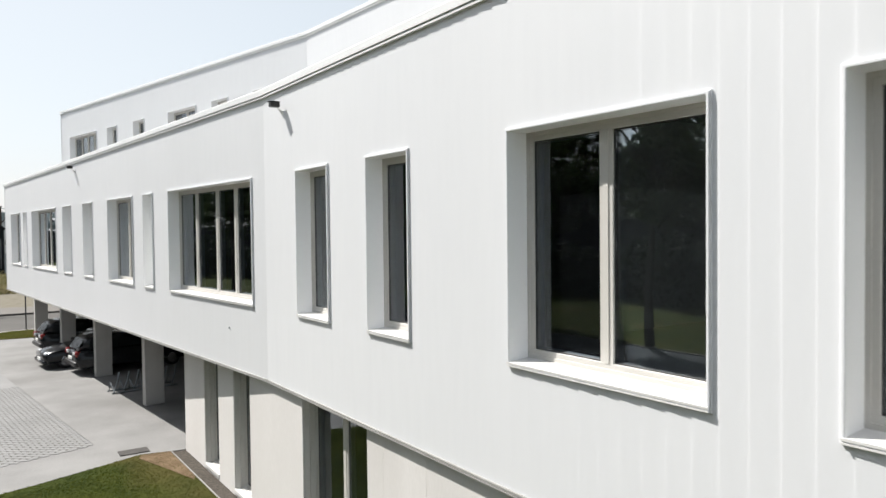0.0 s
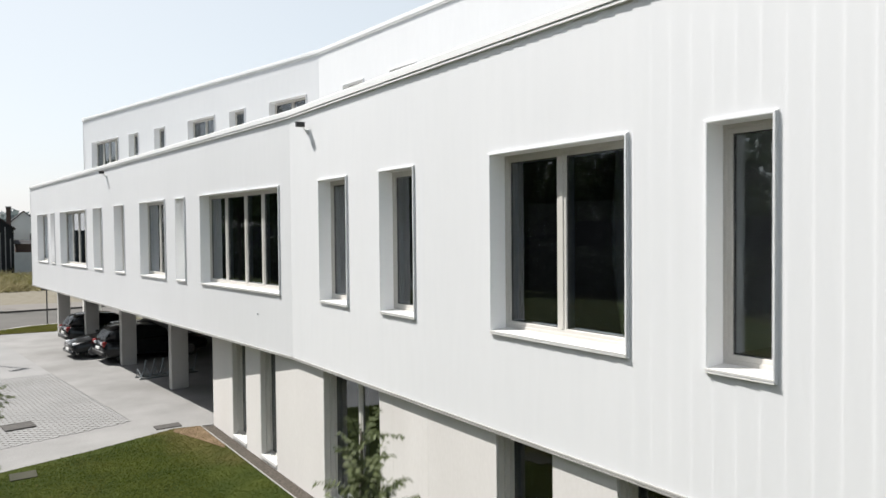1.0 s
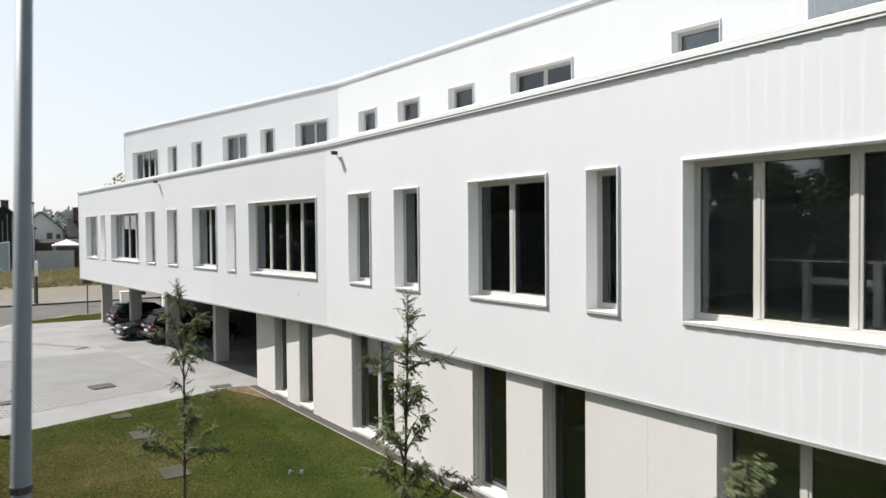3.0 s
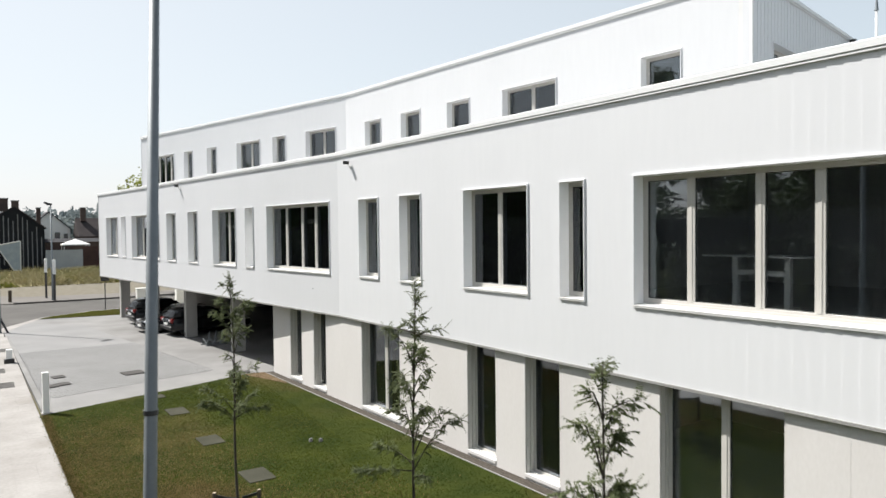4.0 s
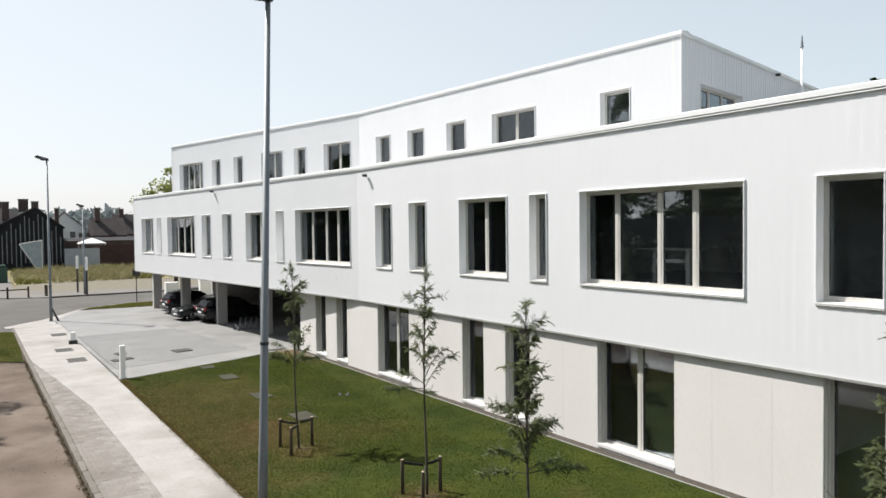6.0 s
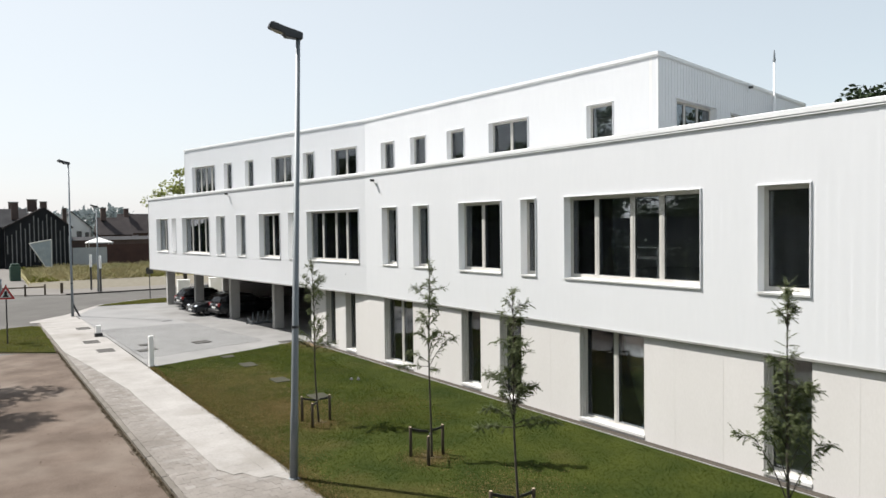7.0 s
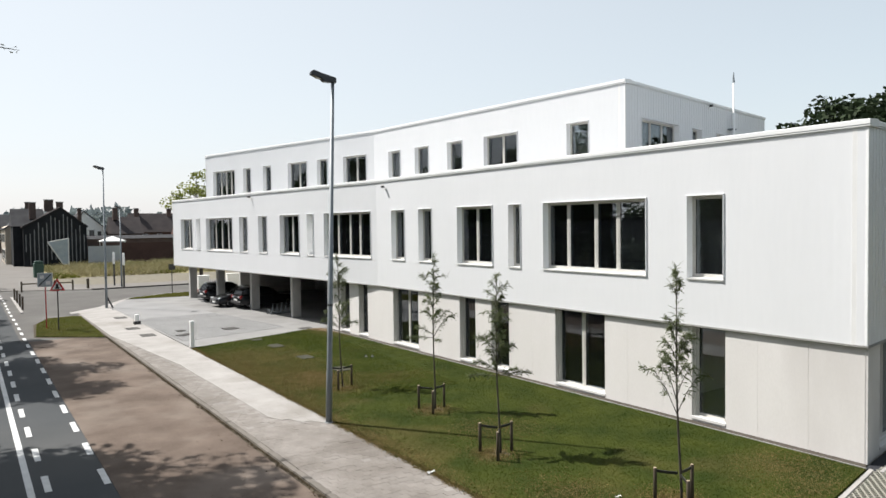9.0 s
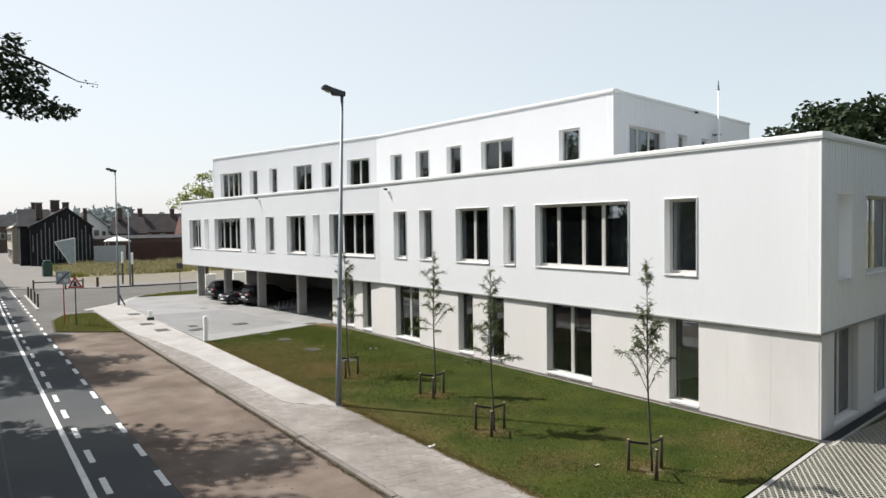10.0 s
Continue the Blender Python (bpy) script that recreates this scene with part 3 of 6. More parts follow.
def corner_strip(p, z0, z1, size=0.034):
    bm = BM()
    box(bm, p[0] - size, p[0] + size, p[1] - size, p[1] + size, z0, z1, I4, 0.01)
    return part("corner_strip", bm, TRIM, building, "white folded corner strip")


corner_strip((A[0] + 0.02, A[1] + 0.02), Z_SEAM + 0.03, Z_TOP - 0.21)
corner_strip((F[0] + 0.015, F[1] - 0.02), Z_SEAM + 0.03, Z_TOP - 0.21)
corner_strip((U0[0] + 0.02, U0[1] + 0.02), 8.4, Z_UP - 0.21)
corner_strip((U2[0] + 0.015, U2[1] - 0.02), 8.4, Z_UP - 0.21)

# slabs and roofs
inner = [(5.4, -10.7), (27.5, -7.1), (27.1, 13.0), (24.1, 45.7), (1.85, 42.9), (4.95, 12.72)]
part("floor_slab", prism(BM(), inner, Z_SEAM + 0.0, 4.2), ROOMFLOOR, building)
part("roof", prism(BM(), inner, 7.35, 8.0), ROOF, building, "flat grey roof")
uinner = [(11.35, 2.1), (26.7, 5.4), (25.6, 22.5), (21.7, 44.5), (4.5, 41.9), (9.57, 21.45)]
part("roof", prism(BM(), uinner, 11.4, 12.0), ROOF, building, "flat grey roof")
# rooms behind the glass: a spine wall and cross walls on each floor, in the walls' own axes
bm = BM()
box(bm, 0.8, L_NEAR + 26.0, -8.12, -8.0, 4.21, 7.34, NEAR)
for d in (5.8, 13.95, 17.9, 20.5):
    box(bm, d - 0.06, d + 0.06, -7.98, -0.4, 4.21, 7.34, NEAR)
part("partition_wall", bm, ROOM, building)
bm = BM()
box(bm, 0.8, L_NEAR + 5.5, -8.12, -8.0, 0.03, Z_SEAM - 0.01, NEAR)
for d in (6.8, 15.05, 18.4):
    box(bm, d - 0.06, d + 0.06, -7.98, -0.4, 0.03, Z_SEAM - 0.01, NEAR)
part("partition_wall", bm, ROOM, building)
bm = BM()
box(bm, 1.5, L_UPN + 16.0, -6.9, -6.78, 8.01, 11.39, UPN)
part("partition_wall", bm, ROOM, building)
bm = BM()
for d in (4.4, 7.85, 11.8, 14.9, 17.6):
    box(bm, d - 0.06, d + 0.06, -6.5, -0.4, 4.21, 7.34, FAR)
part("partition_wall", bm, ROOM, building)

# ground floor: concrete panels between full-height windows
GN, L_GN = NEAR @ Matrix.Translation((0, -0.05, 0)), L_NEAR - 0.005
GF, L_GF = NEAR @ Matrix.Translation((L_GN, -0.05, 0)), 6.15
GS, L_GS = SIDE @ Matrix.Translation((0, -0.05, 0)), L_SIDE - 0.05
ground_windows = [
    (3.83, 4.96, (1,)),
    (8.39, 10.79, (1, 1)),
    (13.42, 14.54, (1,)),
    (15.61, 16.75, (1,)),
    (20.07, 22.4, (1, 1)),
]
gf_windows = [(1.2, 2.22, (1,)), (3.3, 4.38, (1,))]
gs_windows = [(L_GS - 3.35, L_GS - 1.2, (1, 1)), (L_GS - 8.2, L_GS - 4.95, (1, 1, 1))]


def panel_wall(m, length, windows, joints, name="wall", inset=(0.0, 0.0)):
    holes = [(w[0], w[1], 0.06, Z_SEAM) for w in windows]
    base = part(name, pierced(m, inset[0], length - inset[1], -0.36, -0.012, -0.1, Z_SEAM - 0.01, holes), PANEL, building, "pale concrete wall")
    edges = sorted({0.0, length} | {e for w in windows for e in w[:2]} | set(joints))
    for a, b in zip(edges, edges[1:]):
        if any(w[0] <= (a + b) / 2 <= w[1] for w in windows):
            continue
        ja = 0.002 if a in joints else 0.0
        jb = 0.002 if b in joints else 0.0
        part("panel", box(BM(), a + ja, b - jb, -0.011, 0.0, -0.1, Z_SEAM - 0.012, m), PANEL, base)
    for w in windows:
        tall_window(m, building, w[0], w[1], 0.1, Z_SEAM - 0.012, w[2])


panel_wall(GN, L_GN, ground_windows, [1.45, 2.85, 6.0, 7.4, 12.05, 18.5, 19.6], inset=(0.075, 0))
panel_wall(GF, L_GF, gf_windows, [])
panel_wall(GS, L_GS, gs_windows, [L_GS - 9.5, L_GS - 13.0], inset=(0.0, 0.42))
# the wall that closes the ground floor towards the car park, and the car park's back wall
bm = BM()
box(bm, 29.6, 29.97, -23.0, -0.42, -0.1, Z_SEAM - 0.01, NEAR)
part("wall", bm, PANEL, building, "pale concrete wall")
bm = BM()
box(bm, 14.5, 14.8, 19.6, 36.5, -0.1, Z_SEAM - 0.01)
part("wall", bm, CONCRETE, building, "dark rear wall of the car park")
bm = BM()
prism(bm, [(5.45, -10.7), (27, -7.2), (27, 18.4), (4.9, 18.4)], 0.0, 0.03)
part("floor_slab", bm, ROOMFLOOR, building)

# slab columns of the car park, set back under the wing
for cx, cy in ((4.55, 24.62), (3.9, 30.85), (3.3, 37.3), (2.6, 43.0)):
    m = Matrix.Translation((cx, cy, 0)) @ Matrix.Rotation(radians(7.1), 4, "Z")
    part("column", box(BM(), 0.0, 0.62, -0.15, 0.15, -0.1, Z_SEAM - 0.004, m, 0.012), COLUMN, building, "pale concrete slab column")


# ---------------------------------------------------------------- ground
RS = -0.0075  # the street drifts slightly against the building's axis


def street_x(x, y):
    return x + RS * y


def strip(x0, x1, y0, y1):
    """A band along the street."""
    return [(street_x(x0, y0), y0), (street_x(x1, y0), y0), (street_x(x1, y1), y1), (street_x(x0, y1), y1)]


slab("ground", [(-2500, -2500), (2500, -2500), (2500, 2500), (-2500, 2500)], -0.6, -0.16, DRYGRASS, "dry open ground reaching the horizon", "ground")
slab("road", strip(-17.2, -10.36, -120, 420), -0.3, -0.05, ASPHALT, "dark asphalt street with worn surface", "road")
slab("side_street", [(-10.9, 24.42), (-6.5, 24.42), (-6.5, 38.3), (-4.5, 39.6), (-1.9, 45.2), (1.6, 48.6), (8.0, 50.0), (60.0, 54.0), (60.0, 63.0), (5.4, 58.5), (-2.8, 58.4), (-9.0, 63.0), (-11.2, 66.0)], -0.3, -0.045, SIDEROAD, "asphalt side street at the junction", "road")
slab("parking_lane", strip(-10.36, -6.74, -60, 24.4), -0.3, -0.042, PARKING, "brown brick-paved parking lane", "road")
slab("pavement_base", strip(-6.45, -3.95, -60, 37.0), -0.3, -0.014, PATHOLD, "pale paved footpath along the street", "pavement")
slab("driveway", [(-3.95, 16.6), (-1.4, 17.45), (1.1, 18.2), (3.4, 19.1), (4.4, 18.9), (14.4, 19.0), (14.4, 46.0), (2.75, 44.7), (-2.1, 45.3), (-4.3, 39.6)], -0.3, -0.004, DRIVE, "pale concrete driveway and car park floor", "driveway")
lawn_poly = [(-3.95, -13.0), (4.66, -11.3), (4.1, 18.95), (3.4, 19.1), (1.1, 18.2), (-1.4, 17.45), (-3.95, 16.6)]
slab("lawn", lawn_poly, -0.3, 0.0, LAWN, "sun-browned green lawn in front of the building", "lawn")
slab("gravel_strip", [(4.69, -11.25), (5.03, -11.16), (4.47, 18.83), (4.13, 18.9)], -0.3, -0.012, GRAVEL, "dark gravel strip along the wall", "gravel")
slab("bare_patch", [(3.3, 18.75), (3.7, 17.6), (4.05, 16.4), (4.14, 16.6), (4.09, 18.93), (3.4, 19.0)], -0.2, 0.006, SOILBROWN, "bare brown patch at the lawn's corner", "soil")
# edging between lawn and gravel
bm = BM()
prism(bm, [(4.66, -11.3), (4.69, -11.3), (4.13, 18.9), (4.1, 18.9)], -0.2, 0.016)
tagged(part("lawn_edging", bm, CONCRETE), "thin concrete edging between lawn and gravel", "edging", "", "structure")
# the lit strip between the lawn and the grid paving, far grass verge, island
slab("far_verge", [(-2.1, 45.4), (2.75, 44.75), (6.0, 45.5), (6.2, 48.9), (1.7, 48.3), (-1.2, 46.4)], -0.3, 0.02, LAWN, "small grass verge at the junction", "verge")
slab("pavement_corner", [(-7.15, 37.0), (-4.35, 37.0), (-4.3, 39.6), (-2.1, 45.3), (-1.2, 46.45), (1.7, 48.35), (6.2, 48.95), (6.1, 49.7), (1.4, 48.9), (-2.0, 46.3), (-4.9, 40.6), (-7.2, 37.9)], -0.3, -0.016, PATHNEW, "pale paved corner of the footpath", "pavement")
island_poly = [(-10.08, 26.05), (-6.95, 23.45), (-6.85, 27.0), (-6.82, 34.6), (-7.3, 35.2), (-8.8, 34.8), (-9.7, 31.8)]
slab("island_base", [(-10.2, 25.95), (-10.1, 25.75), (-6.95, 23.1), (-6.78, 23.3), (-6.72, 35.2), (-7.25, 35.6), (-8.85, 35.1), (-9.85, 31.95)], -0.3, -0.03, DIRT, "brick-edged island at the end of the parking lane", "island")
slab("island_lawn", island_poly, -0.2, 0.01, LAWN, "small grass island with traffic signs", "lawn")
# beyond the junction
slab("far_pavement", [(-11.0, 63.2), (-2.8, 58.6), (5.4, 58.7), (60, 63.2), (60, 66.5), (5.0, 64.0), (-2.0, 65.5), (-5.2, 70.0), (-3.4, 205), (-12.55, 205), (-11.3, 90)], -0.3, 0.0, FARPATH, "pale footpath beyond the junction", "pavement")
slab("gravel_lot", [(-5.2, 70.0), (-2.0, 65.5), (5.0, 64.0), (60, 66.5), (60, 76), (12, 79), (1.2, 81), (-4.9, 78)], -0.3, -0.02, SAND, "bare sandy edge of the waste ground", "soil")
slab("waste_ground", [(-4.9, 78), (1.2, 81), (12, 79), (60, 76), (60, 125), (-4.2, 125)], -0.3, 0.0, DRYGRASS, "waste ground with tall dry grass", "ground")
slab("grid_ground", [(-3.95, -30), (40, -30), (40, -7.4), (28, -7.42), (5.0, -11.22), (4.5, -11.3), (-3.95, -13.02)], -0.3, -0.045, SOILGRASS, "earth and grass under grid pavers", "ground")

# out of view: dark ground added to dim the side wall's bounce and reflections
slab("south_lawn", [(-3.95, -120), (120, -120), (120, -30), (-3.95, -30)], -0.3, -0.04, LAWN, "unseen grass added beyond the side yard to darken reflections and bounce", "lawn")

# added out of view so the windows reflect dark ground, not dry grass
slab("far_side_verge", [(-400, -300), (-17.3, -300), (-21.0, 300), (-400, 300)], -0.3, -0.1, LAWN, "unseen dark grass added across the street for window reflections", "verge")

# kerbs, stone by stone on the near stretch
kerb = tagged(new("kerb"), "weathered kerb between footpath and parking lane", "kerb", "", "structure")
kmesh = None
for k in range(72):
    y0 = -24 + k * 0.9
    if y0 > 36:
        break
    if kmesh is None:
        o = part("kerb_stone", box(BM(), 0, 0.14, 0.004, 0.896, -0.3, 0.0, I4, 0.012), KERB, kerb)
        kmesh = o.data
    else:
        o = new("kerb_stone", kmesh)
        o.parent = kerb
    o.location = (street_x(-6.6, y0) + random.uniform(-0.006, 0.006), y0, random.uniform(-0.012, 0.004))
    o.rotation_euler = (0, random.uniform(-0.01, 0.01), -math.atan(RS) * -1)
gutter = part("gutter", prism(BM(), strip(-6.74, -6.61, -60, 24.0), -0.3, -0.034), DIRT)
tagged(gutter, "dirty dark gutter along the kerb", "gutter", "", "structure")

# street markings
def dashes(name, x, label, y_first, count):
    root = tagged(new(name), label, "road marking", "", "structure")
    me = None
    for k in range(count):
        y = y_first + 2.63 * k
        if me is None:
            o = part("dash", box(BM(), -0.075, 0.075, -0.62, 0.62, -0.051, -0.044), PAINT, root)
            me = o.data
        else:
            o = new("dash", me)
            o.parent = root
        o.location = (street_x(x, y) + 0.02 * math.sin(k), y, 0)
    return root


dashes("dashed_line", -10.47, "white dashed line along the cycle lane", -21.78, 72)
dashes("dashed_line", -11.68, "white dashed line along the cycle lane", -21.55, 72)
slab("solid_line", strip(-12.09, -11.94, -60, 300), -0.052, -0.045, PAINT, "solid white line between lane and cycle lane", "road marking")
slab("lane_joint", strip(-13.56, -13.52, -60, 120), -0.052, -0.047, GASKET, "dark sealed joint in the asphalt", "road")
slab("kerb_far_side", strip(-17.4, -17.2, -120, 300), -0.3, 0.0, KERB, "kerb on the other side of the street", "kerb")
slab("verge_far_side", strip(-60.0, -17.4, -120, 300), -0.3, -0.01, LAWN, "grass verge with tall trees across the street", "verge")
slab("kerb_side_street", [(-3.0, 58.42), (5.4, 58.5), (14, 59.2), (14, 59.45), (5.4, 58.75), (-3.0, 58.65)], -0.3, 0.08, MANHOLE, "dark kerb along the side street", "kerb")


# lattice pavers: bars over soil
def lattice(name, pts, z, pitch, bar, angle, label, mat=None):
    """Concrete lattice clipped to a convex polygon given anticlockwise."""
    bm = BM()
    cx = sum(p[0] for p in pts) / len(pts)
    cy = sum(p[1] for p in pts) / len(pts)
    for turn, dz in ((angle, 0.0), (angle + 90, 0.003)):
        d = Vector((math.cos(radians(turn)), math.sin(radians(turn))))
        n = Vector((-d.y, d.x))
        reach = max((Vector(p) - Vector((cx, cy))).length for p in pts)
        k = -int(reach / pitch)
        while k * pitch < reach:
            base = Vector((cx, cy)) + n * (k * pitch)
            lo, hi = -reach, reach
            for i, p in enumerate(pts):
                p, q = Vector(p), Vector(pts[(i + 1) % len(pts)])
                e = q - p
                nin = Vector((-e.y, e.x))
                den, num = nin.dot(d), nin.dot(p - base)
                if abs(den) < 1e-9:
                    if num > 0:
                        lo, hi = 1, 0
                elif den > 0:
                    lo = max(lo, num / den)
                else:
                    hi = min(hi, num / den)
            if hi - lo > 0.05:
                a, b = base + d * lo, base + d * hi
                w = n * bar / 2
                vs = [bm.verts.new((v.x, v.y, h)) for h in (z - 0.06, z + dz) for v in (a - w, b - w, b + w, a + w)]
                for f in ((4, 5, 6, 7), (0, 1, 5, 4), (2, 3, 7, 6), (1, 2, 6, 5), (3, 0, 4, 7)):
                    bm.faces.new([vs[i] for i in f])
            k += 1
    ob = part(name, bm, mat or GRID)
    tagged(ob, label, "paving", "", "stuff")
    return ob


slab("grid_bed", [(-3.66, 19.06), (2.38, 20.74), (1.1, 30.48), (-3.86, 30.48)], -0.2, 0.0, SOILGRASS, "earth bed under the grid pavers of the driveway", "ground")
lattice("grid_paving", [(-3.75, 18.95), (2.5, 20.68), (1.2, 30.5), (-3.95, 30.5)], 0.005, 0.19, 0.122, 52, "grey concrete grid pavers on the driveway")
slab("block_paving", [(-3.96, 30.5), (1.2, 30.5), (0.0, 40.0), (-3.0, 43.2), (-4.2, 38.5)], -0.2, 0.006, GRID, "grey block paving of the driveway", "paving")
lattice("grid_paving", [(-3.9, -20.5), (14, -20.5), (14, -10.9), (4.72, -11.48), (-3.9, -13.22)], -0.004, 0.13, 0.036, 38, "pale lattice pavers with grass between", GRIDPALE)
part_edge = slab("paver_edging", [(-3.95, -13.2), (4.7, -11.46), (4.7, -11.36), (-3.95, -13.08)], -0.3, 0.012, PATHNEW, "pale concrete edging of the grid paving", "edging")
slab("foot_edging", [(4.72, -11.66), (28, -7.86), (28, -7.78), (4.72, -11.582)], -0.3, 0.01, PATHNEW, "thin pale edging along the side wall's gravel", "edging")
slab("wall_foot_strip", [(4.72, -11.58), (28, -7.78), (28, -7.4), (5.0, -11.2), (4.72, -11.25)], -0.3, -0.02, SHADEGRAVEL, "gravel strip along the side wall, darkened for the wall's shade", "gravel")


# worn footpath tiles near the camera, joined
OLD_EDGE = ((-99, -3.9), (-0.2, -3.9), (0.0, -4.15), (0.7, -4.8), (1.5, -5.36), (6.8, -5.38), (12.8, -5.48), (17.7, -5.9), (24.0, -6.5), (99, -6.7))


def old_limit(y):
    """Where the worn paving ends and the new pale slabs begin, across the path."""
    for (y0, x0), (y1, x1) in zip(OLD_EDGE, OLD_EDGE[1:]):
        if y0 <= y < y1:
            return x0 + (x1 - x0) * (y - y0) / (y1 - y0)
    return -6.7


def tiles(pale):
    """Worn tiles, or the pale renewed ones scattered towards the new paving."""
    verts, faces = [], []
    rng = np.random.RandomState(4)
    for j in range(-78, 165):
        y0 = j * 0.22
        shift = 0.0 if j % 2 else 0.11
        for i in range(-1, 13):
            x0 = -6.44 + i * 0.22 + shift
            # the new paving takes the lawn side of the far stretch
            if x0 > -4.0 or x0 > old_limit(y0) + 0.3 or x0 < -6.6:
                continue
            renewed = rng.random_sample() < math.exp(-max(0.0, old_limit(y0) - 0.1 - x0) / 0.3) * (0.92 if y0 > 0.4 else 0.3)
            h = rng.uniform(-0.0025, 0.0025)
            t = rng.uniform(-0.002, 0.002, 4)
            if renewed != pale:
                continue
            b = len(verts)
            xs = street_x(x0, y0)
            for (dx, dy), dt in zip(((0.002, 0.002), (0.218, 0.002), (0.218, 0.218), (0.002, 0.218)), t):
                px = max(min(xs + dx, -3.952), street_x(-6.455, y0))
                verts.append((px, y0 + dy, -0.02))
                verts.append((px, y0 + dy, 0.003 + h + dt))
            faces.append((b + 1, b + 3, b + 5, b + 7))
            for k in range(4):
                a, c = b + 2 * k, b + 2 * ((k + 1) % 4)
                faces.append((a, c, c + 1, a + 1))
    if pale:
        return tagged(soup("renewed_tiles", verts, faces, PATHMID), "pale renewed tiles along the seam of the footpath", "paving", "", "stuff")
    return tagged(soup("paving_tiles", verts, faces, PATHOLD), "worn grey-brown concrete paving tiles of the footpath", "paving", "", "stuff")


tiles(False)
tiles(True)


# pale new slabs, cut along the slanting edge of the worn tiles
def big_tiles():
    verts, faces = [], []
    rng = np.random.RandomState(9)
    for j in range(-2, 62):
        y0 = j * 0.6
        lo = [old_limit(y0 + dy) for dy in (0.001, 0.599)]
        for i in range(5):
            x0, x1 = -6.44 + i * 0.498, -6.44 + (i + 1) * 0.498 - 0.001
            if x1 < max(lo) + 0.03:
                continue
            h = 0.0125 + rng.uniform(0, 0.0022)
            tilt = rng.uniform(-0.0012, 0.0012, 4)
            b = len(verts)
            for px, dy, t in ((max(x0, lo[0]), 0.0005, tilt[0]), (x1, 0.0005, tilt[1]), (x1, 0.5995, tilt[2]), (max(x0, lo[1]), 0.5995, tilt[3])):
                px = street_x(px, y0)
                verts.append((px, y0 + dy, -0.02))
                verts.append((px, y0 + dy, h + t))
            faces.append((b + 1, b + 3, b + 5, b + 7))
            for k in range(4):
                a, c = b + 2 * k, b + 2 * ((k + 1) % 4)
                faces.append((a, c, c + 1, a + 1))
    return tagged(soup("paving_slabs", verts, faces, PATHNEW), "pale new concrete slabs of the footpath", "paving", "", "stuff")


big_tiles()


def inside(p, poly):
    x, y = p
    hit = False
    j = len(poly) - 1
    for i in range(len(poly)):
        xi, yi = poly[i]
        xj, yj = poly[j]
        if (yi > y) != (yj > y) and x < (xj - xi) * (y - yi) / (yj - yi) + xi:
            hit = not hit
        j = i
    return hit


def grass(name, poly, count, hmin, hmax, mat, label, seed, width=0.012, z=0.0, patchy=0.0):
    rng = np.random.RandomState(seed)
    xs = [p[0] for p in poly]
    ys = [p[1] for p in poly]
    verts, faces = [], []
    n = 0
    while n < count:
        x, y = rng.uniform(min(xs), max(xs)), rng.uniform(min(ys), max(ys))
        if not inside((x, y), poly):
            continue
        tuft = 0.5 + 0.25 * (math.sin(x * 0.9 + seed) + math.sin(y * 0.45 + x * 0.5 + 2 * seed))
        if rng.random_sample() < patchy * (1.0 - tuft) * 1.8:
            continue
        n += 1
        h, a = rng.uniform(hmin, hmax) * (1.0 - 0.6 * patchy * (1.0 - tuft)), rng.uniform(0, 6.283)
        lean = rng.uniform(-1.6, 1.6, 2) * h
        w = width * rng.uniform(0.6, 1.5)
        b = len(verts)
        verts += [(x - w * math.cos(a), y - w * math.sin(a), z), (x + w * math.cos(a), y + w * math.sin(a), z), (x + lean[0], y + lean[1], z + h)]
        faces.append((b, b + 1, b + 2))
    return tagged(soup(name, verts, faces, mat), label, "grass", "", "stuff")


grass("lawn_grass", lawn_poly, 200000, 0.010, 0.028, BLADE, "short mown grass of the lawn", 11, 0.008)

# lighter yellow-green blades mixed into the lawn's far end
grass("sunny_grass", [(-3.9, 2.0), (2.2, 2.0), (3.4, 18.4), (-3.9, 16.4)], 68000, 0.012, 0.030, FARBLADE, "lighter yellow-green grass at the far end of the lawn", 19, 0.008, patchy=0.35)


def dry_patch(spots, count, seed):
    """Sun-scorched blades, thickest in the middle of each patch."""
    rng = np.random.RandomState(seed)
    verts, faces = [], []
    for k in range(count):
        cx, cy, rx, ry = spots[k % len(spots)]
        x, y = cx + rng.normal() * rx * 0.5, cy + rng.normal() * ry * 0.5
        if not inside((x, y), lawn_poly):
            continue
        h, a = rng.uniform(0.010, 0.026), rng.uniform(0, 6.283)
        lx, ly = rng.uniform(-1.6, 1.6, 2) * h
        w = 0.009 * rng.uniform(0.6, 1.5)
        b = len(verts)
        verts += [(x - w * math.cos(a), y - w * math.sin(a), 0), (x + w * math.cos(a), y + w * math.sin(a), 0), (x + lx, y + ly, h)]
        faces.append((b, b + 1, b + 2))
    return tagged(soup("scorched_grass", verts, faces, DRYBLADE), "sun-scorched brown patches of the lawn", "grass", "", "stuff")


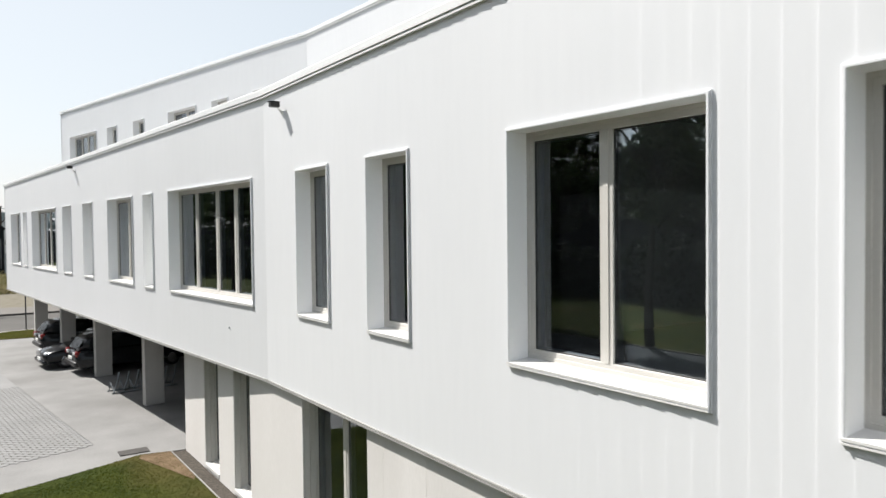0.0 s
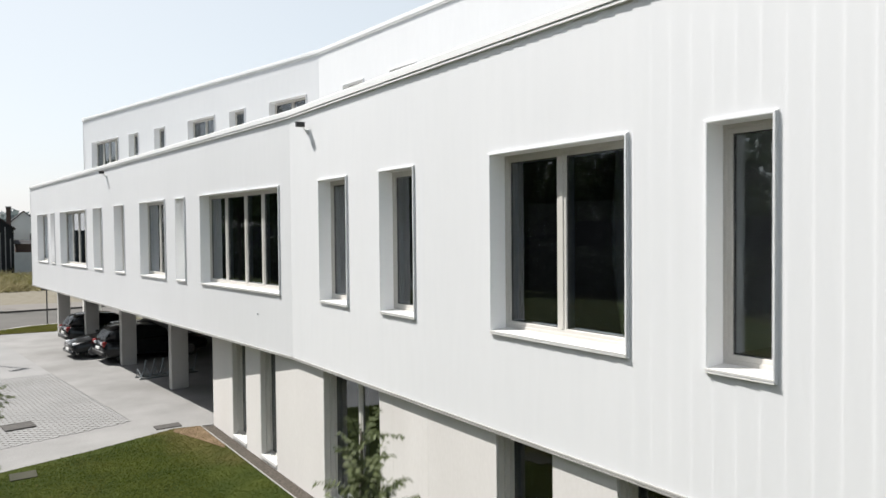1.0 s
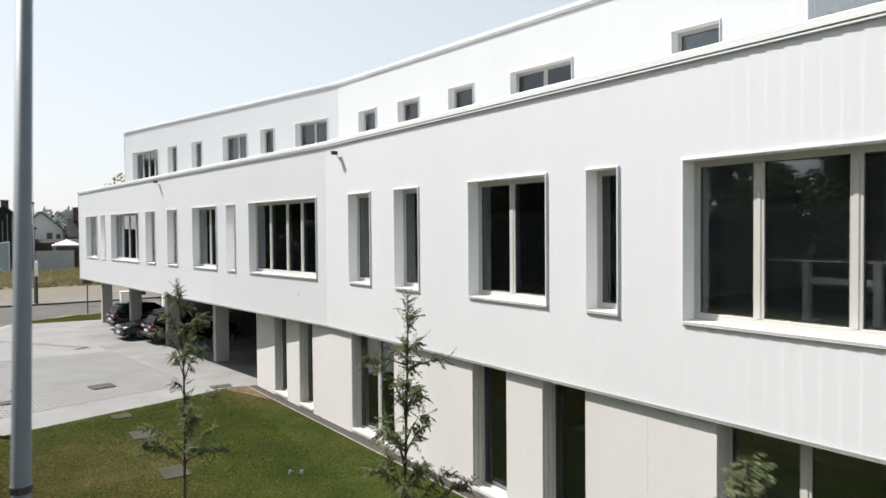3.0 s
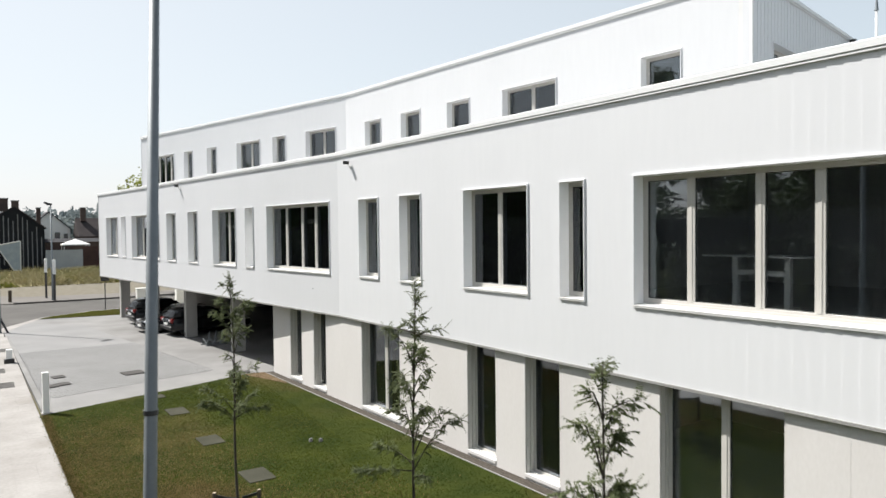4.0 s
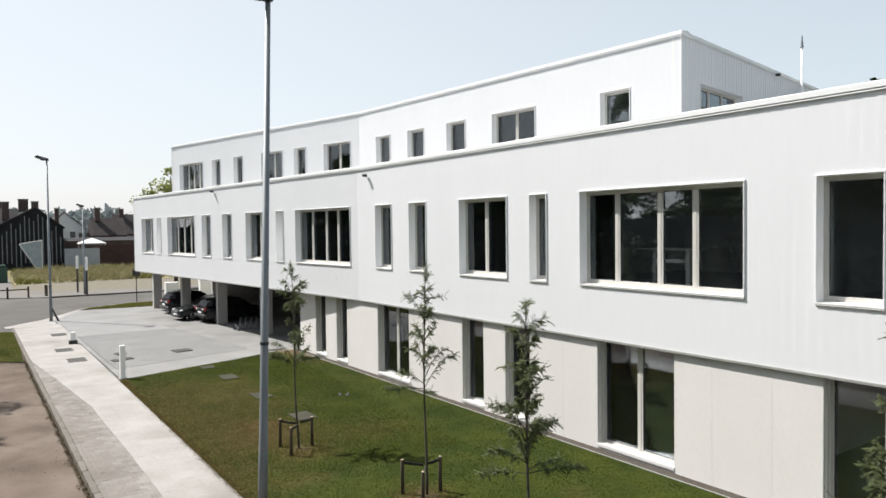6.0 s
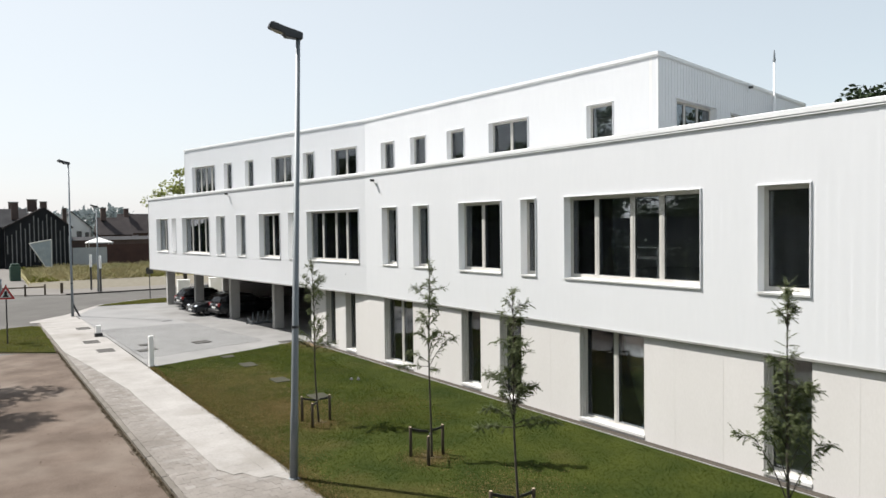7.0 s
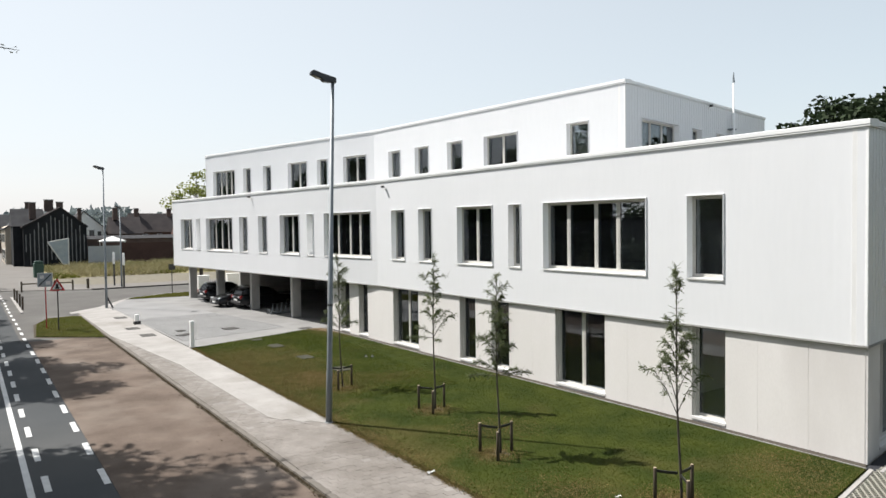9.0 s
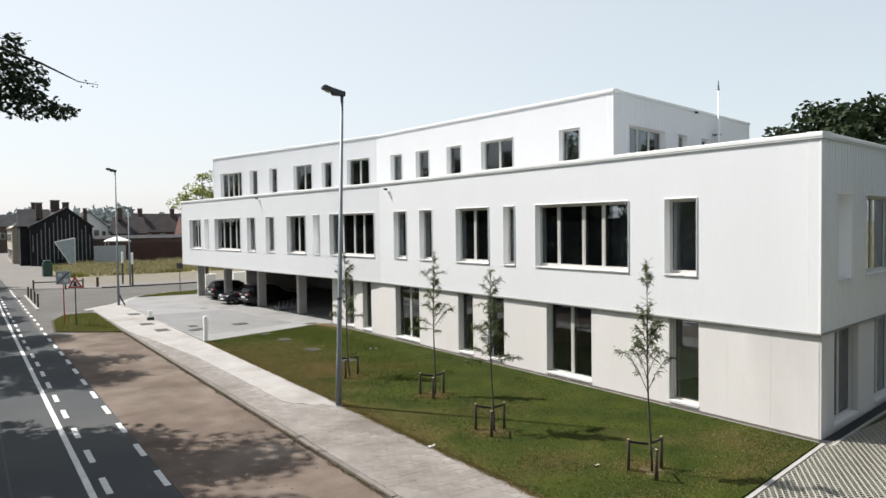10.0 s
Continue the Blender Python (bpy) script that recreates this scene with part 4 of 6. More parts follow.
dry_patch(((-2.0, 10.5, 2.4, 3.0), (-2.2, 11.5, 2.2, 3.4), (-2.5, 14.0, 1.8, 2.2), (-2.0, 7.0, 1.3, 1.1), (-1.7, 6.9, 0.9, 0.9), (-2.2, 7.1, 1.6, 1.3), (3.4, -10.2, 1.6, 1.2), (1.5, -11.4, 2.6, 0.7), (-2.4, -11.6, 1.6, 1.2), (-2.2, -8.2, 1.2, 1.2), (-3.7, 1.0, 0.3, 5.0), (-3.7, 8.0, 0.3, 6.0), (-3.3, 3.0, 0.7, 3.0), (-0.9, 9.3, 1.6, 1.6), (-3.6, -3.0, 0.35, 4.5), (0.6, 4.6, 2.0, 1.2), (-2.6, 12.5, 1.5, 2.2), (-0.5, -3.4, 1.6, 1.3), (-3.2, 9.5, 0.8, 3.0), (-1.65, 4.0, 0.7, 0.7), (-0.68, -0.55, 0.7, 0.7), (-1.85, -5.15, 0.7, 0.7), (-0.62, -9.78, 0.7, 0.7), (-1.2, 5.6, 2.0, 1.6), (-2.4, 8.6, 1.4, 1.8), (-2.3, 5.2, 1.3, 1.0), (-1.5, 6.2, 1.4, 0.8), (-3.2, 6.0, 0.7, 3.2), (-3.3, 11.0, 0.6, 4.0), (-2.0, 5.6, 1.2, 0.9)), 112000, 15)


def fringe(name, label, mat, count, seed):
    """Ragged grass that creeps from the lawn over the rim of the footpath."""
    rng = np.random.RandomState(seed)
    verts, faces = [], []
    for k in range(count):
        y = rng.uniform(-12.8, 16.5)
        over = 0.035 + 0.03 * math.sin(y * 3.1 + seed) * math.sin(y * 1.3) + 0.02 * math.sin(y * 9.7)
        x = -3.91 + rng.normal() * 0.07 - max(over, 0) * rng.random()
        h, a = rng.uniform(0.018, 0.045), rng.uniform(0, 6.283)
        lx, ly = rng.uniform(-1.3, 1.3, 2) * h
        w = 0.008 * rng.uniform(0.6, 1.5)
        b = len(verts)
        verts += [(x - w * math.cos(a), y - w * math.sin(a), 0), (x + w * math.cos(a), y + w * math.sin(a), 0), (x + lx, y + ly, h)]
        faces.append((b, b + 1, b + 2))
    return tagged(soup(name, verts, faces, mat), label, "grass", "", "stuff")


fringe("dry_fringe", "dry grass creeping over the rim of the footpath", DRYBLADE, 20000, 31)
fringe("green_fringe", "green grass creeping over the rim of the footpath", BLADE, 12000, 32)


def litter(name, label, count, seed, place):
    """Small curled scraps of dead leaf."""
    rng = np.random.RandomState(seed)
    verts, faces = [], []
    for k in range(count):
        x, y, z = place(rng)
        a, q = rng.uniform(0, 6.283), rng.uniform(0.010, 0.032)
        c, n = math.cos(a) * q, math.sin(a) * q
        b = len(verts)
        verts += [(x - c, y - n, z + 0.003), (x + n * 0.5, y - c * 0.5, z + rng.uniform(0.004, 0.025)), (x + c, y + n, z + 0.004), (x - n * 0.5, y + c * 0.5, z + rng.uniform(0.004, 0.03))]
        faces.append((b, b + 1, b + 2, b + 3))
    return tagged(soup(name, verts, faces, LITTER), label, "leaf litter", "", "stuff")


def in_gutter(rng):
    y = rng.uniform(-20, 24)
    thick = 0.03 + 0.04 * (math.sin(y * 1.7) + math.sin(y * 4.3 + 1)) ** 2 * 0.5
    return street_x(-6.65, y) - abs(rng.normal()) * thick, y, -0.036


def on_lane(rng):
    y = rng.uniform(-20, 24)
    return street_x(-6.75 - abs(rng.normal()) * 0.9, y), y, -0.042


litter("gutter_litter", "dead leaves and grit caught along the kerb", 5200, 21, in_gutter)
litter("lane_litter", "scattered dead leaves on the parking lane", 260, 22, on_lane)

for x, y in ((-1.61, 4.27), (-0.62, -0.5), (-1.66, -5.19), (-0.68, -10.08)):
    pts = []
    for k in range(14):
        a = k / 14 * 6.283
        r = 0.22 + 0.07 * math.sin(3 * a + x * 5) + 0.05 * math.sin(5 * a + y)
        pts.append((x + r * math.cos(a), y + r * math.sin(a) * 1.15))
    slab("bare_soil", pts, -0.1, 0.005, PALESOIL, "pale bare soil round a tree's stakes", "soil")

grass("verge_grass", [(-2.0, 45.45), (2.75, 44.8), (5.9, 45.55), (6.1, 48.8), (1.7, 48.2), (-1.1, 46.4)], 9000, 0.03, 0.09, VERGEBLADE, "dry short grass of the junction verge", 16, 0.014, 0.02)
grass("island_grass", island_poly, 16000, 0.03, 0.08, VERGEBLADE, "short grass on the traffic island", 12, 0.012)
grass("paver_tufts", [(-3.8, -18.0), (13.0, -18.0), (13.0, -11.0), (4.8, -11.7), (-3.8, -13.4)], 60000, 0.02, 0.05, BLADE, "grass growing through the lattice pavers", 14, 0.012, -0.045)
weeds_poly = [(-4.6, 79), (12, 80), (45, 78), (45, 112), (-3.6, 112)]
grass("dry_weeds", weeds_poly, 20000, 0.25, 1.2, DRYGRASS, "tall dry weeds on the waste ground", 13, 0.07, patchy=0.55)
grass("green_weeds", weeds_poly, 9000, 0.2, 0.8, VERGEBLADE, "low green weeds on the waste ground", 18, 0.08, patchy=0.9)

# cast covers and concrete slabs in the ground
def cover(x, y, lx, ly, mat, label, z=0.0, turn=0.0):
    m = Matrix.Translation((x, y, z)) @ Matrix.Rotation(radians(turn), 4, "Z")
    root = thing("manhole_cover", label, "manhole cover")
    bm = BM()
    for x0, x1, y0, y1 in ((-lx / 2, lx / 2, -ly / 2, -ly / 2 + 0.05), (-lx / 2, lx / 2, ly / 2 - 0.05, ly / 2), (-lx / 2, -lx / 2 + 0.05, -ly / 2 + 0.05, ly / 2 - 0.05), (lx / 2 - 0.05, lx / 2, -ly / 2 + 0.05, ly / 2 - 0.05)):
        box(bm, x0, x1, y0, y1, -0.03, 0.016, m)
    part("rim", bm, mat, root)
    bm = BM()
    box(bm, -lx / 2 + 0.055, lx / 2 - 0.055, -ly / 2 + 0.055, ly / 2 - 0.055, -0.03, 0.01, m)
    k = -lx / 2 + 0.12
    while k < lx / 2 - 0.1:
        box(bm, k, k + 0.03, -ly / 2 + 0.08, ly / 2 - 0.08, 0.008, 0.014, m)
        k += 0.09
    part("lid", bm, mat, root)
    return root


for x, y in ((-5.07, 25.8), (-4.88, 22.4), (-4.74, 31.9)):
    cover(x, y, 0.75, 1.1, MANHOLE, "dark cast-iron cover in the pale footpath", 0.006)
cover(-0.36, 22.0, 0.8, 0.75, MANHOLE, "brownish cast-iron cover in the grid paving", 0.028, 8)
for x, y in ((-2.98, 22.9), (-3.38, 21.1), (-2.95, 21.3)):
    cover(x, y, 0.45, 0.5, MANHOLE, "small dark cover in the grid paving", 0.028, 8)
for x, y, lx, ly in ((-0.37, 14.5, 0.75, 1.15), (-0.38, 10.7, 0.75, 1.1), (-0.26, 7.23, 0.8, 1.15), (-0.5, 17.0, 0.7, 0.7), (3.3, 19.45, 0.9, 0.55)):
    root = thing("concrete_slab", "weathered square concrete slab flush in the lawn", "slab")
    lx, ly = lx * 0.8, ly * 0.8
    part("slab", box(BM(), x - lx / 2, x + lx / 2, y - ly / 2, y + ly / 2, -0.1, 0.022, I4, 0.01), SLABOLD if y < 18 else MANHOLE, root)


for x, y in ((1.857, 8.97), (2.077, 8.81)):
    root = thing("drain_cap", "small grey plastic cap in the lawn", "drain cap", "drain caps in the lawn", Matrix.Translation((x, y, 0)))
    part("collar", tube(BM(), [(0, 0, -0.05), (0, 0, 0.05), (0, 0, 0.055)], [0.055, 0.055, 0.045], 14), BATTEN, root)
    part("cap", tube(BM(), [(0, 0, 0.055), (0, 0, 0.085), (0, 0, 0.095)], [0.04, 0.04, 0.025], 14), BATTEN, root)
for x, y, q, label in ((-1.476, -9.07, 0.07, "crumpled white paper scrap lying on the lawn"), (-3.93, -5.40, 0.11, "crumpled pale plastic sheet at the lawn's edge")):
    bm = BM()
    rng = random.Random(int(x * 100))
    grid = [[bm.verts.new((x + (i - 2) * q * 0.5 + rng.uniform(-0.02, 0.02), y + (k - 1) * q * 0.5 + rng.uniform(-0.02, 0.02), 0.022 + rng.uniform(0, q * 0.4))) for i in range(5)] for k in range(3)]
    for k in range(2):
        for i in range(4):
            bm.faces.new((grid[k][i], grid[k][i + 1], grid[k + 1][i + 1], grid[k + 1][i]))
    bmesh.ops.solidify(bm, geom=bm.faces[:], thickness=0.004)
    tagged(part("paper_scrap", bm, SIGNWHITE), label, "litter")


# ---------------------------------------------------------------- young trees and stakes
def young_tree(x, y, height, lean, seed, boughs):
    """boughs: root height, heading in degrees, reach, rise and number of leaf sprays."""
    rng = random.Random(seed)
    root = thing("young_tree", "slender young locust tree with feathery leaves and thin trunk", "tree", "young trees on the lawn", Matrix.Translation((x, y, 0)))
    steps = 16
    spine = []
    for k in range(steps + 1):
        f = k / steps
        spine.append(Vector((lean[0] * f + 0.03 * math.sin(7 * f + seed), lean[1] * f + 0.03 * math.cos(6 * f + seed), height * f - 0.05 * (k == 0))))
    radii = [0.029 * (1 - 0.9 * k / steps) + 0.003 for k in range(steps + 1)]
    bm = tube(BM(), spine, radii, 7)

    def on_spine(z):
        f = min(max(z / height, 0), 0.999)
        a = min(int(f * steps), steps - 1)
        return spine[a].lerp(spine[a + 1], f * steps - a)

    verts, faces = [], []

    def leaflet(p, d, size):
        d = d.normalized()
        side = d.cross(Vector((rng.uniform(-0.6, 0.6), rng.uniform(-0.6, 0.6), 1))).normalized() * size * 0.28
        b = len(verts)
        q = p + d * size
        mid = p + d * size * 0.5
        verts.extend([tuple(p), tuple(mid + side), tuple(q - Vector((0, 0, size * 0.25))), tuple(mid - side)])
        faces.append((b, b + 1, b + 2, b + 3))

    def frond(p, d, length):
        """A compound leaf: an arching stalk with leaflets on both sides, drooping at its tip."""
        d = d.normalized()
        side = d.cross(Vector((0, 0, 1)))
        side = side.normalized() if side.length > 0.01 else Vector((1, 0, 0))
        n = max(7, int(length / 0.0165))
        droop = rng.uniform(-0.15, 0.45)
        last = p
        for k in range(n):
            f = (k + 1) / n
            q = p + d * length * f - Vector((0, 0, length * droop * f * f))
            for sgn in (-1, 1):
                leaflet(q, side * sgn + d * 0.6 + Vector((0, 0, rng.uniform(-0.6, 0.0))), 0.040 * (1 - 0.3 * f) * rng.uniform(0.7, 1.3))
            last = q

    def bough(z, heading, reach, rise, sprays):
        p = on_spine(z)
        a = radians(heading)
        out = Vector((math.cos(a), math.sin(a), 0))
        up = Vector((0, 0, 1))
        knots = [p, p + out * reach * 0.3 + up * rise * 0.5, p + out * reach * 0.65 + up * rise * 0.9, p + out * reach + up * (rise - 0.03 * reach)]
        tube(bm, knots, [0.011, 0.008, 0.005, 0.002], 5, False)
        sprays = int(sprays * 4.6)
        reach *= 0.88
        for j in range(sprays):
            g = 0.7 + 2.3 * ((j + rng.random()) / sprays) ** 0.8
            k = min(int(g), 2)
            q = knots[k].lerp(knots[k + 1], g - k)
            e = out * rng.uniform(0.0, 1.0) + Vector((rng.uniform(-0.9, 0.9), rng.uniform(-0.9, 0.9), rng.uniform(-0.7, 1.0)))
            frond(q, e, rng.uniform(0.07, 0.17))

    for b in boughs:
        bough(*b)
    # short sprays straight from the stem
    low = min(b[0] for b in boughs)
    for k in range(46):
        z = low + (height - low) * rng.random() ** 0.9
        frond(on_spine(z), Vector((rng.uniform(-1, 1), rng.uniform(-1, 1), rng.uniform(0.0, 1.4))), rng.uniform(0.08, 0.19))
    # tuft on the leader
    for k in range(15):
        frond(on_spine(height * rng.uniform(0.91, 0.999)), Vector((rng.uniform(-1, 1), rng.uniform(-1, 1), rng.uniform(0.6, 2.2))), rng.uniform(0.10, 0.19))
    part("trunk", bm, BARK, root, "thin dark trunk with bare twigs", True)
    soup("crown", verts, faces, LEAF, root)
    return root


def filler(seed, low, high, count, reach, sprays):
    """Irregular short boughs between two heights."""
    rng = random.Random(seed)
    return [(low + (high - low) * (k + rng.uniform(-0.4, 0.4)) / count, k * 137 + rng.uniform(-40, 40), reach * rng.uniform(0.35, 1.15), reach * rng.uniform(0.5, 1.5), max(3, int(sprays * rng.uniform(0.6, 1.3)))) for k in range(count)]


# headings: -35 points along the right of the street view, 145 to its left
young_tree(-1.61, 4.27, 4.95, (-0.05, 0.2), 3, filler(1, 2.15, 2.55, 8, 0.62, 10) + [(2.2, -40, 0.68, 0.25, 11), (2.15, 150, 0.64, 0.35, 11)] + filler(2, 3.0, 3.35, 2, 0.2, 3) + filler(3, 3.45, 4.15, 9, 0.42, 8) + filler(4, 4.5, 4.8, 3, 0.16, 3))
young_tree(-0.62, -0.5, 5.04, (0.26, 0.36), 8, [(2.3, 150, 0.85, 0.05, 13), (2.4, 130, 0.6, 0.25, 8), (2.3, -30, 0.7, 0.75, 10), (2.5, -50, 0.55, 0.7, 7), (2.2, -80, 0.3, 0.1, 4)] + filler(5, 2.6, 4.05, 17, 0.38, 6) + [(4.25, 150, 0.45, 0.1, 3), (4.2, -30, 0.42, 0.12, 3)] + filler(6, 4.1, 4.75, 4, 0.15, 2))
young_tree(-1.66, -5.19, 4.62, (0.12, 0.26), 21, [(2.0, 150, 0.72, 0.05, 12), (2.0, -40, 0.85, 0.12, 13), (2.05, -10, 0.6, 0.1, 8), (2.15, 170, 0.66, 0.3, 10), (2.1, 60, 0.5, 0.2, 7)] + filler(8, 2.05, 2.7, 10, 0.55, 9) + filler(9, 2.7, 3.9, 14, 0.36, 7) + filler(10, 4.1, 4.45, 4, 0.26, 4))
young_tree(-0.68, -10.08, 5.08, (-0.06, 0.08), 34, [(1.9, 140, 0.72, 1.05, 9), (1.95, -40, 0.62, 0.85, 9), (2.2, 160, 0.45, 0.8, 6), (2.3, -20, 0.42, 0.6, 6)] + filler(11, 2.6, 3.5, 12, 0.36, 8) + filler(12, 3.6, 3.95, 3, 0.22, 5) + filler(13, 4.35, 4.8, 5, 0.2, 4))


def stake_frame(x, y, turn):
    root = thing("tree_stakes", "three round wooden tree stakes with dark rubber ties", "tree stakes", "tree stakes on the lawn", Matrix.Translation((x, y, 0)) @ Matrix.Rotation(radians(turn), 4, "Z"))
    spots = ((-0.36, 0.37), (-0.40, -0.47), (0.38, -0.02))
    for k, (sx, sy) in enumerate(spots):
        h = (0.76, 0.73, 0.78)[k]
        post = part("post", tube(BM(), [(sx, sy, -0.1), (sx, sy, h - 0.01), (sx, sy, h)], [0.042, 0.04, 0.035], 10), STAKE, root, "", True)
        part("cut_top", tube(BM(), [(sx, sy, h), (sx, sy, h + 0.006)], [0.033, 0.031], 10), CUTWOOD, post, "pale sawn top")
    # broad rubber ties from each stake to the stem
    for (ax, ay), h in zip(spots, (0.70, 0.67, 0.72)):
        d = Vector((ax, ay, 0)).normalized()
        e = Vector((-d.y, d.x, 0)) * 0.008
        bm = BM()
        p, q = Vector((ax, ay, h)), Vector((0.05 * d.x, 0.05 * d.y, h - 0.035))
        rows = [[bm.verts.new(v + e * s + Vector((0, 0, z))) for s, z in ((-1, -0.03), (1, -0.03), (1, 0.03), (-1, 0.03))] for v in (p, p.lerp(q, 0.5) - Vector((0, 0, 0.008)), q)]
        for r0, r1 in zip(rows, rows[1:]):
            for i in range(4):
                bm.faces.new((r0[i], r0[(i + 1) % 4], r1[(i + 1) % 4], r1[i]))
        bm.faces.new(rows[0][::-1])
        bm.faces.new(rows[-1])
        bmesh.ops.recalc_face_normals(bm, faces=bm.faces)
        part("tie", bm, BLACK, root, "dark rubber tie to the stem")
    return root


for (x, y), turn in zip(((-1.61, 4.27), (-0.62, -0.5), (-1.66, -5.19), (-0.68, -10.08)), (1, 3, -2, 2)):
    stake_frame(x, y, turn)


# ---------------------------------------------------------------- street lamps
def street_lamp(x, y, h, arm, label, head=1.0, brace=False, lean=(0.0, 0.0), strap=2.3):
    root = thing("street_lamp", label, "street lamp", "", Matrix.Translation((x, y, 0)) @ Matrix(((1, 0, lean[0], 0), (0, 1, lean[1], 0), (-lean[0], -lean[1], 1, 0), (0, 0, 0, 1))))
    part("pole", tube(BM(), [(0, 0, -0.1), (0, 0, 1.6), (0, 0, 1.62), (0, 0, h)], [0.098, 0.09, 0.084, 0.05], 16), STEEL, root, "grey tapered steel pole", True)
    part("base_collar", tube(BM(), [(0, 0, -0.02), (0, 0, 0.02), (0, 0, 0.03)], [0.125, 0.125, 0.105], 16), STEEL, root)
    a = Vector((arm[0], arm[1], 0)).normalized()
    n = Vector((-a.y, a.x, 0))
    m = Matrix(((a.x, n.x, 0, 0), (a.y, n.y, 0, 0), (0, 0, 1, h), (0, 0, 0, 1)))
    bm = BM()
    L = 0.68 * head
    prof = [(-0.10, -0.06), (-0.10, 0.10), (0.30, 0.17), (L * 0.9, 0.26), (L, 0.20), (L, 0.12), (0.35, 0.02), (0.30, -0.05)]
    w = 0.13 * head
    va = [bm.verts.new(m @ Vector((s, -w * (0.6 if s < 0.2 else 1), z))) for s, z in prof]
    vb = [bm.verts.new(m @ Vector((s, w * (0.6 if s < 0.2 else 1), z))) for s, z in prof]
    k = len(prof)
    bm.faces.new(va)
    bm.faces.new(vb[::-1])
    for i in range(k):
        bm.faces.new((va[i], vb[i], vb[(i + 1) % k], va[(i + 1) % k]))
    bmesh.ops.recalc_face_normals(bm, faces=bm.faces)
    bmesh.ops.bevel(bm, geom=list(bm.edges), offset=0.015, segments=2, affect="EDGES")
    hd = part("lamp_head", bm, DARKMETAL, root, "dark tilted lamp housing")
    bm = BM()
    bmesh.ops.create_uvsphere(bm, u_segments=14, v_segments=8, radius=1, matrix=m @ Matrix.Translation((L * 0.67, 0, 0.115)) @ Matrix.Rotation(radians(-8), 4, "Y") @ Matrix.Diagonal((0.19 * head, 0.11 * head, 0.10, 1)))
    part("diffuser", bm, LENS, hd, "milky lamp bowl", True)
    part("access_door", box(BM(), -0.035, 0.035, -0.098, -0.08, 1.0, 1.3), STEEL, root)
    part("clamp", tube(BM(), [(0, 0, strap - 0.03), (0, 0, strap + 0.03)], [0.088, 0.088], 14), DARKMETAL, root, "dark strap round the pole")
    if brace:
        part("stub_post", tube(BM(), [(0.42, -0.25, -0.05), (0.05, 0.05, 0.85)], [0.06, 0.06], 8), DARKMETAL, root, "dark leaning stub post")
    return root


street_lamp(-4.07, 0.12, 10.35, (-1, 0.15), "tall grey steel street lamp at the lawn's edge", lean=(0.026, -0.0125), strap=3.6)
street_lamp(-4.5, 39.4, 10.6, (-1, -0.2), "tall grey steel street lamp at the driveway corner", 1.0, True)
street_lamp(0.0, 60.2, 8.25, (-1, -0.3), "distant grey street lamp beyond the junction", 0.8)


# ---------------------------------------------------------------- bollards, signs, posts
def white_bollard(x, y):
    root = thing("bollard", "white square bollard at the driveway's edge", "bollard", "", Matrix.Translation((x, y, 0)))
    part("post", box(BM(), -0.095, 0.095, -0.095, 0.095, -0.05, 1.27, I4, 0.02), WHITEPLASTIC, root)
    part("cap", box(BM(), -0.1, 0.1, -0.1, 0.1, 1.272, 1.32, I4, 0.02), WHITEPLASTIC, root)
    part("foot", box(BM(), -0.14, 0.16, -0.14, 0.16, -0.05, 0.02, I4, 0.008), PATHNEW, root, "pale concrete foot")
    return root


white_bollard(-3.87, 16.83)
root = thing("short_bollard", "short white bollard with a black base", "bollard", "", Matrix.Translation((-4.46, 27.77, 0)))
part("base", box(BM(), -0.2, 0.2, -0.16, 0.16, -0.02, 0.2, I4, 0.02), BLACK, root, "black base")
part("post", box(BM(), -0.12, 0.12, -0.1, 0.1, 0.2, 0.62, I4, 0.02), WHITEPLASTIC, root)


def triangle(bm, size, z, y0, y1):
    pts = [(-size / 2, z), (size / 2, z), (0, z + size * 0.866)]
    a = [bm.verts.new((px, y0, pz)) for px, pz in pts]
    b = [bm.verts.new((px, y1, pz)) for px, pz in pts]
    bm.faces.new(a)
    bm.faces.new(b[::-1])
    for i in range(3):
        bm.faces.new((a[i], b[i], b[(i + 1) % 3], a[(i + 1) % 3]))
    bmesh.ops.recalc_face_normals(bm, faces=bm.faces)
    return bm


root = thing("warning_sign", "triangular red-edged warning sign on a dark pole", "traffic sign", "", pose(-8.79, 27.95, 0, 0, 0, -18))
part("pole", tube(BM(), [(0, 0.03, -0.05), (0, 0.03, 3.15)], [0.035, 0.035], 10), DARKMETAL, root)
plate = part("plate", triangle(BM(), 0.86, 2.38, -0.02, 0.0), REDPAINT, root, "red sign border")
part("face", triangle(BM(), 0.54, 2.47, -0.026, -0.021), SIGNWHITE, plate, "white sign face")
bm = BM()
box(bm, -0.07, 0.07, -0.031, -0.027, 2.53, 2.80)
box(bm, -0.13, 0.13, -0.0305, -0.0275, 2.50, 2.58)
part("symbol", bm, BLACK, plate, "black symbol")

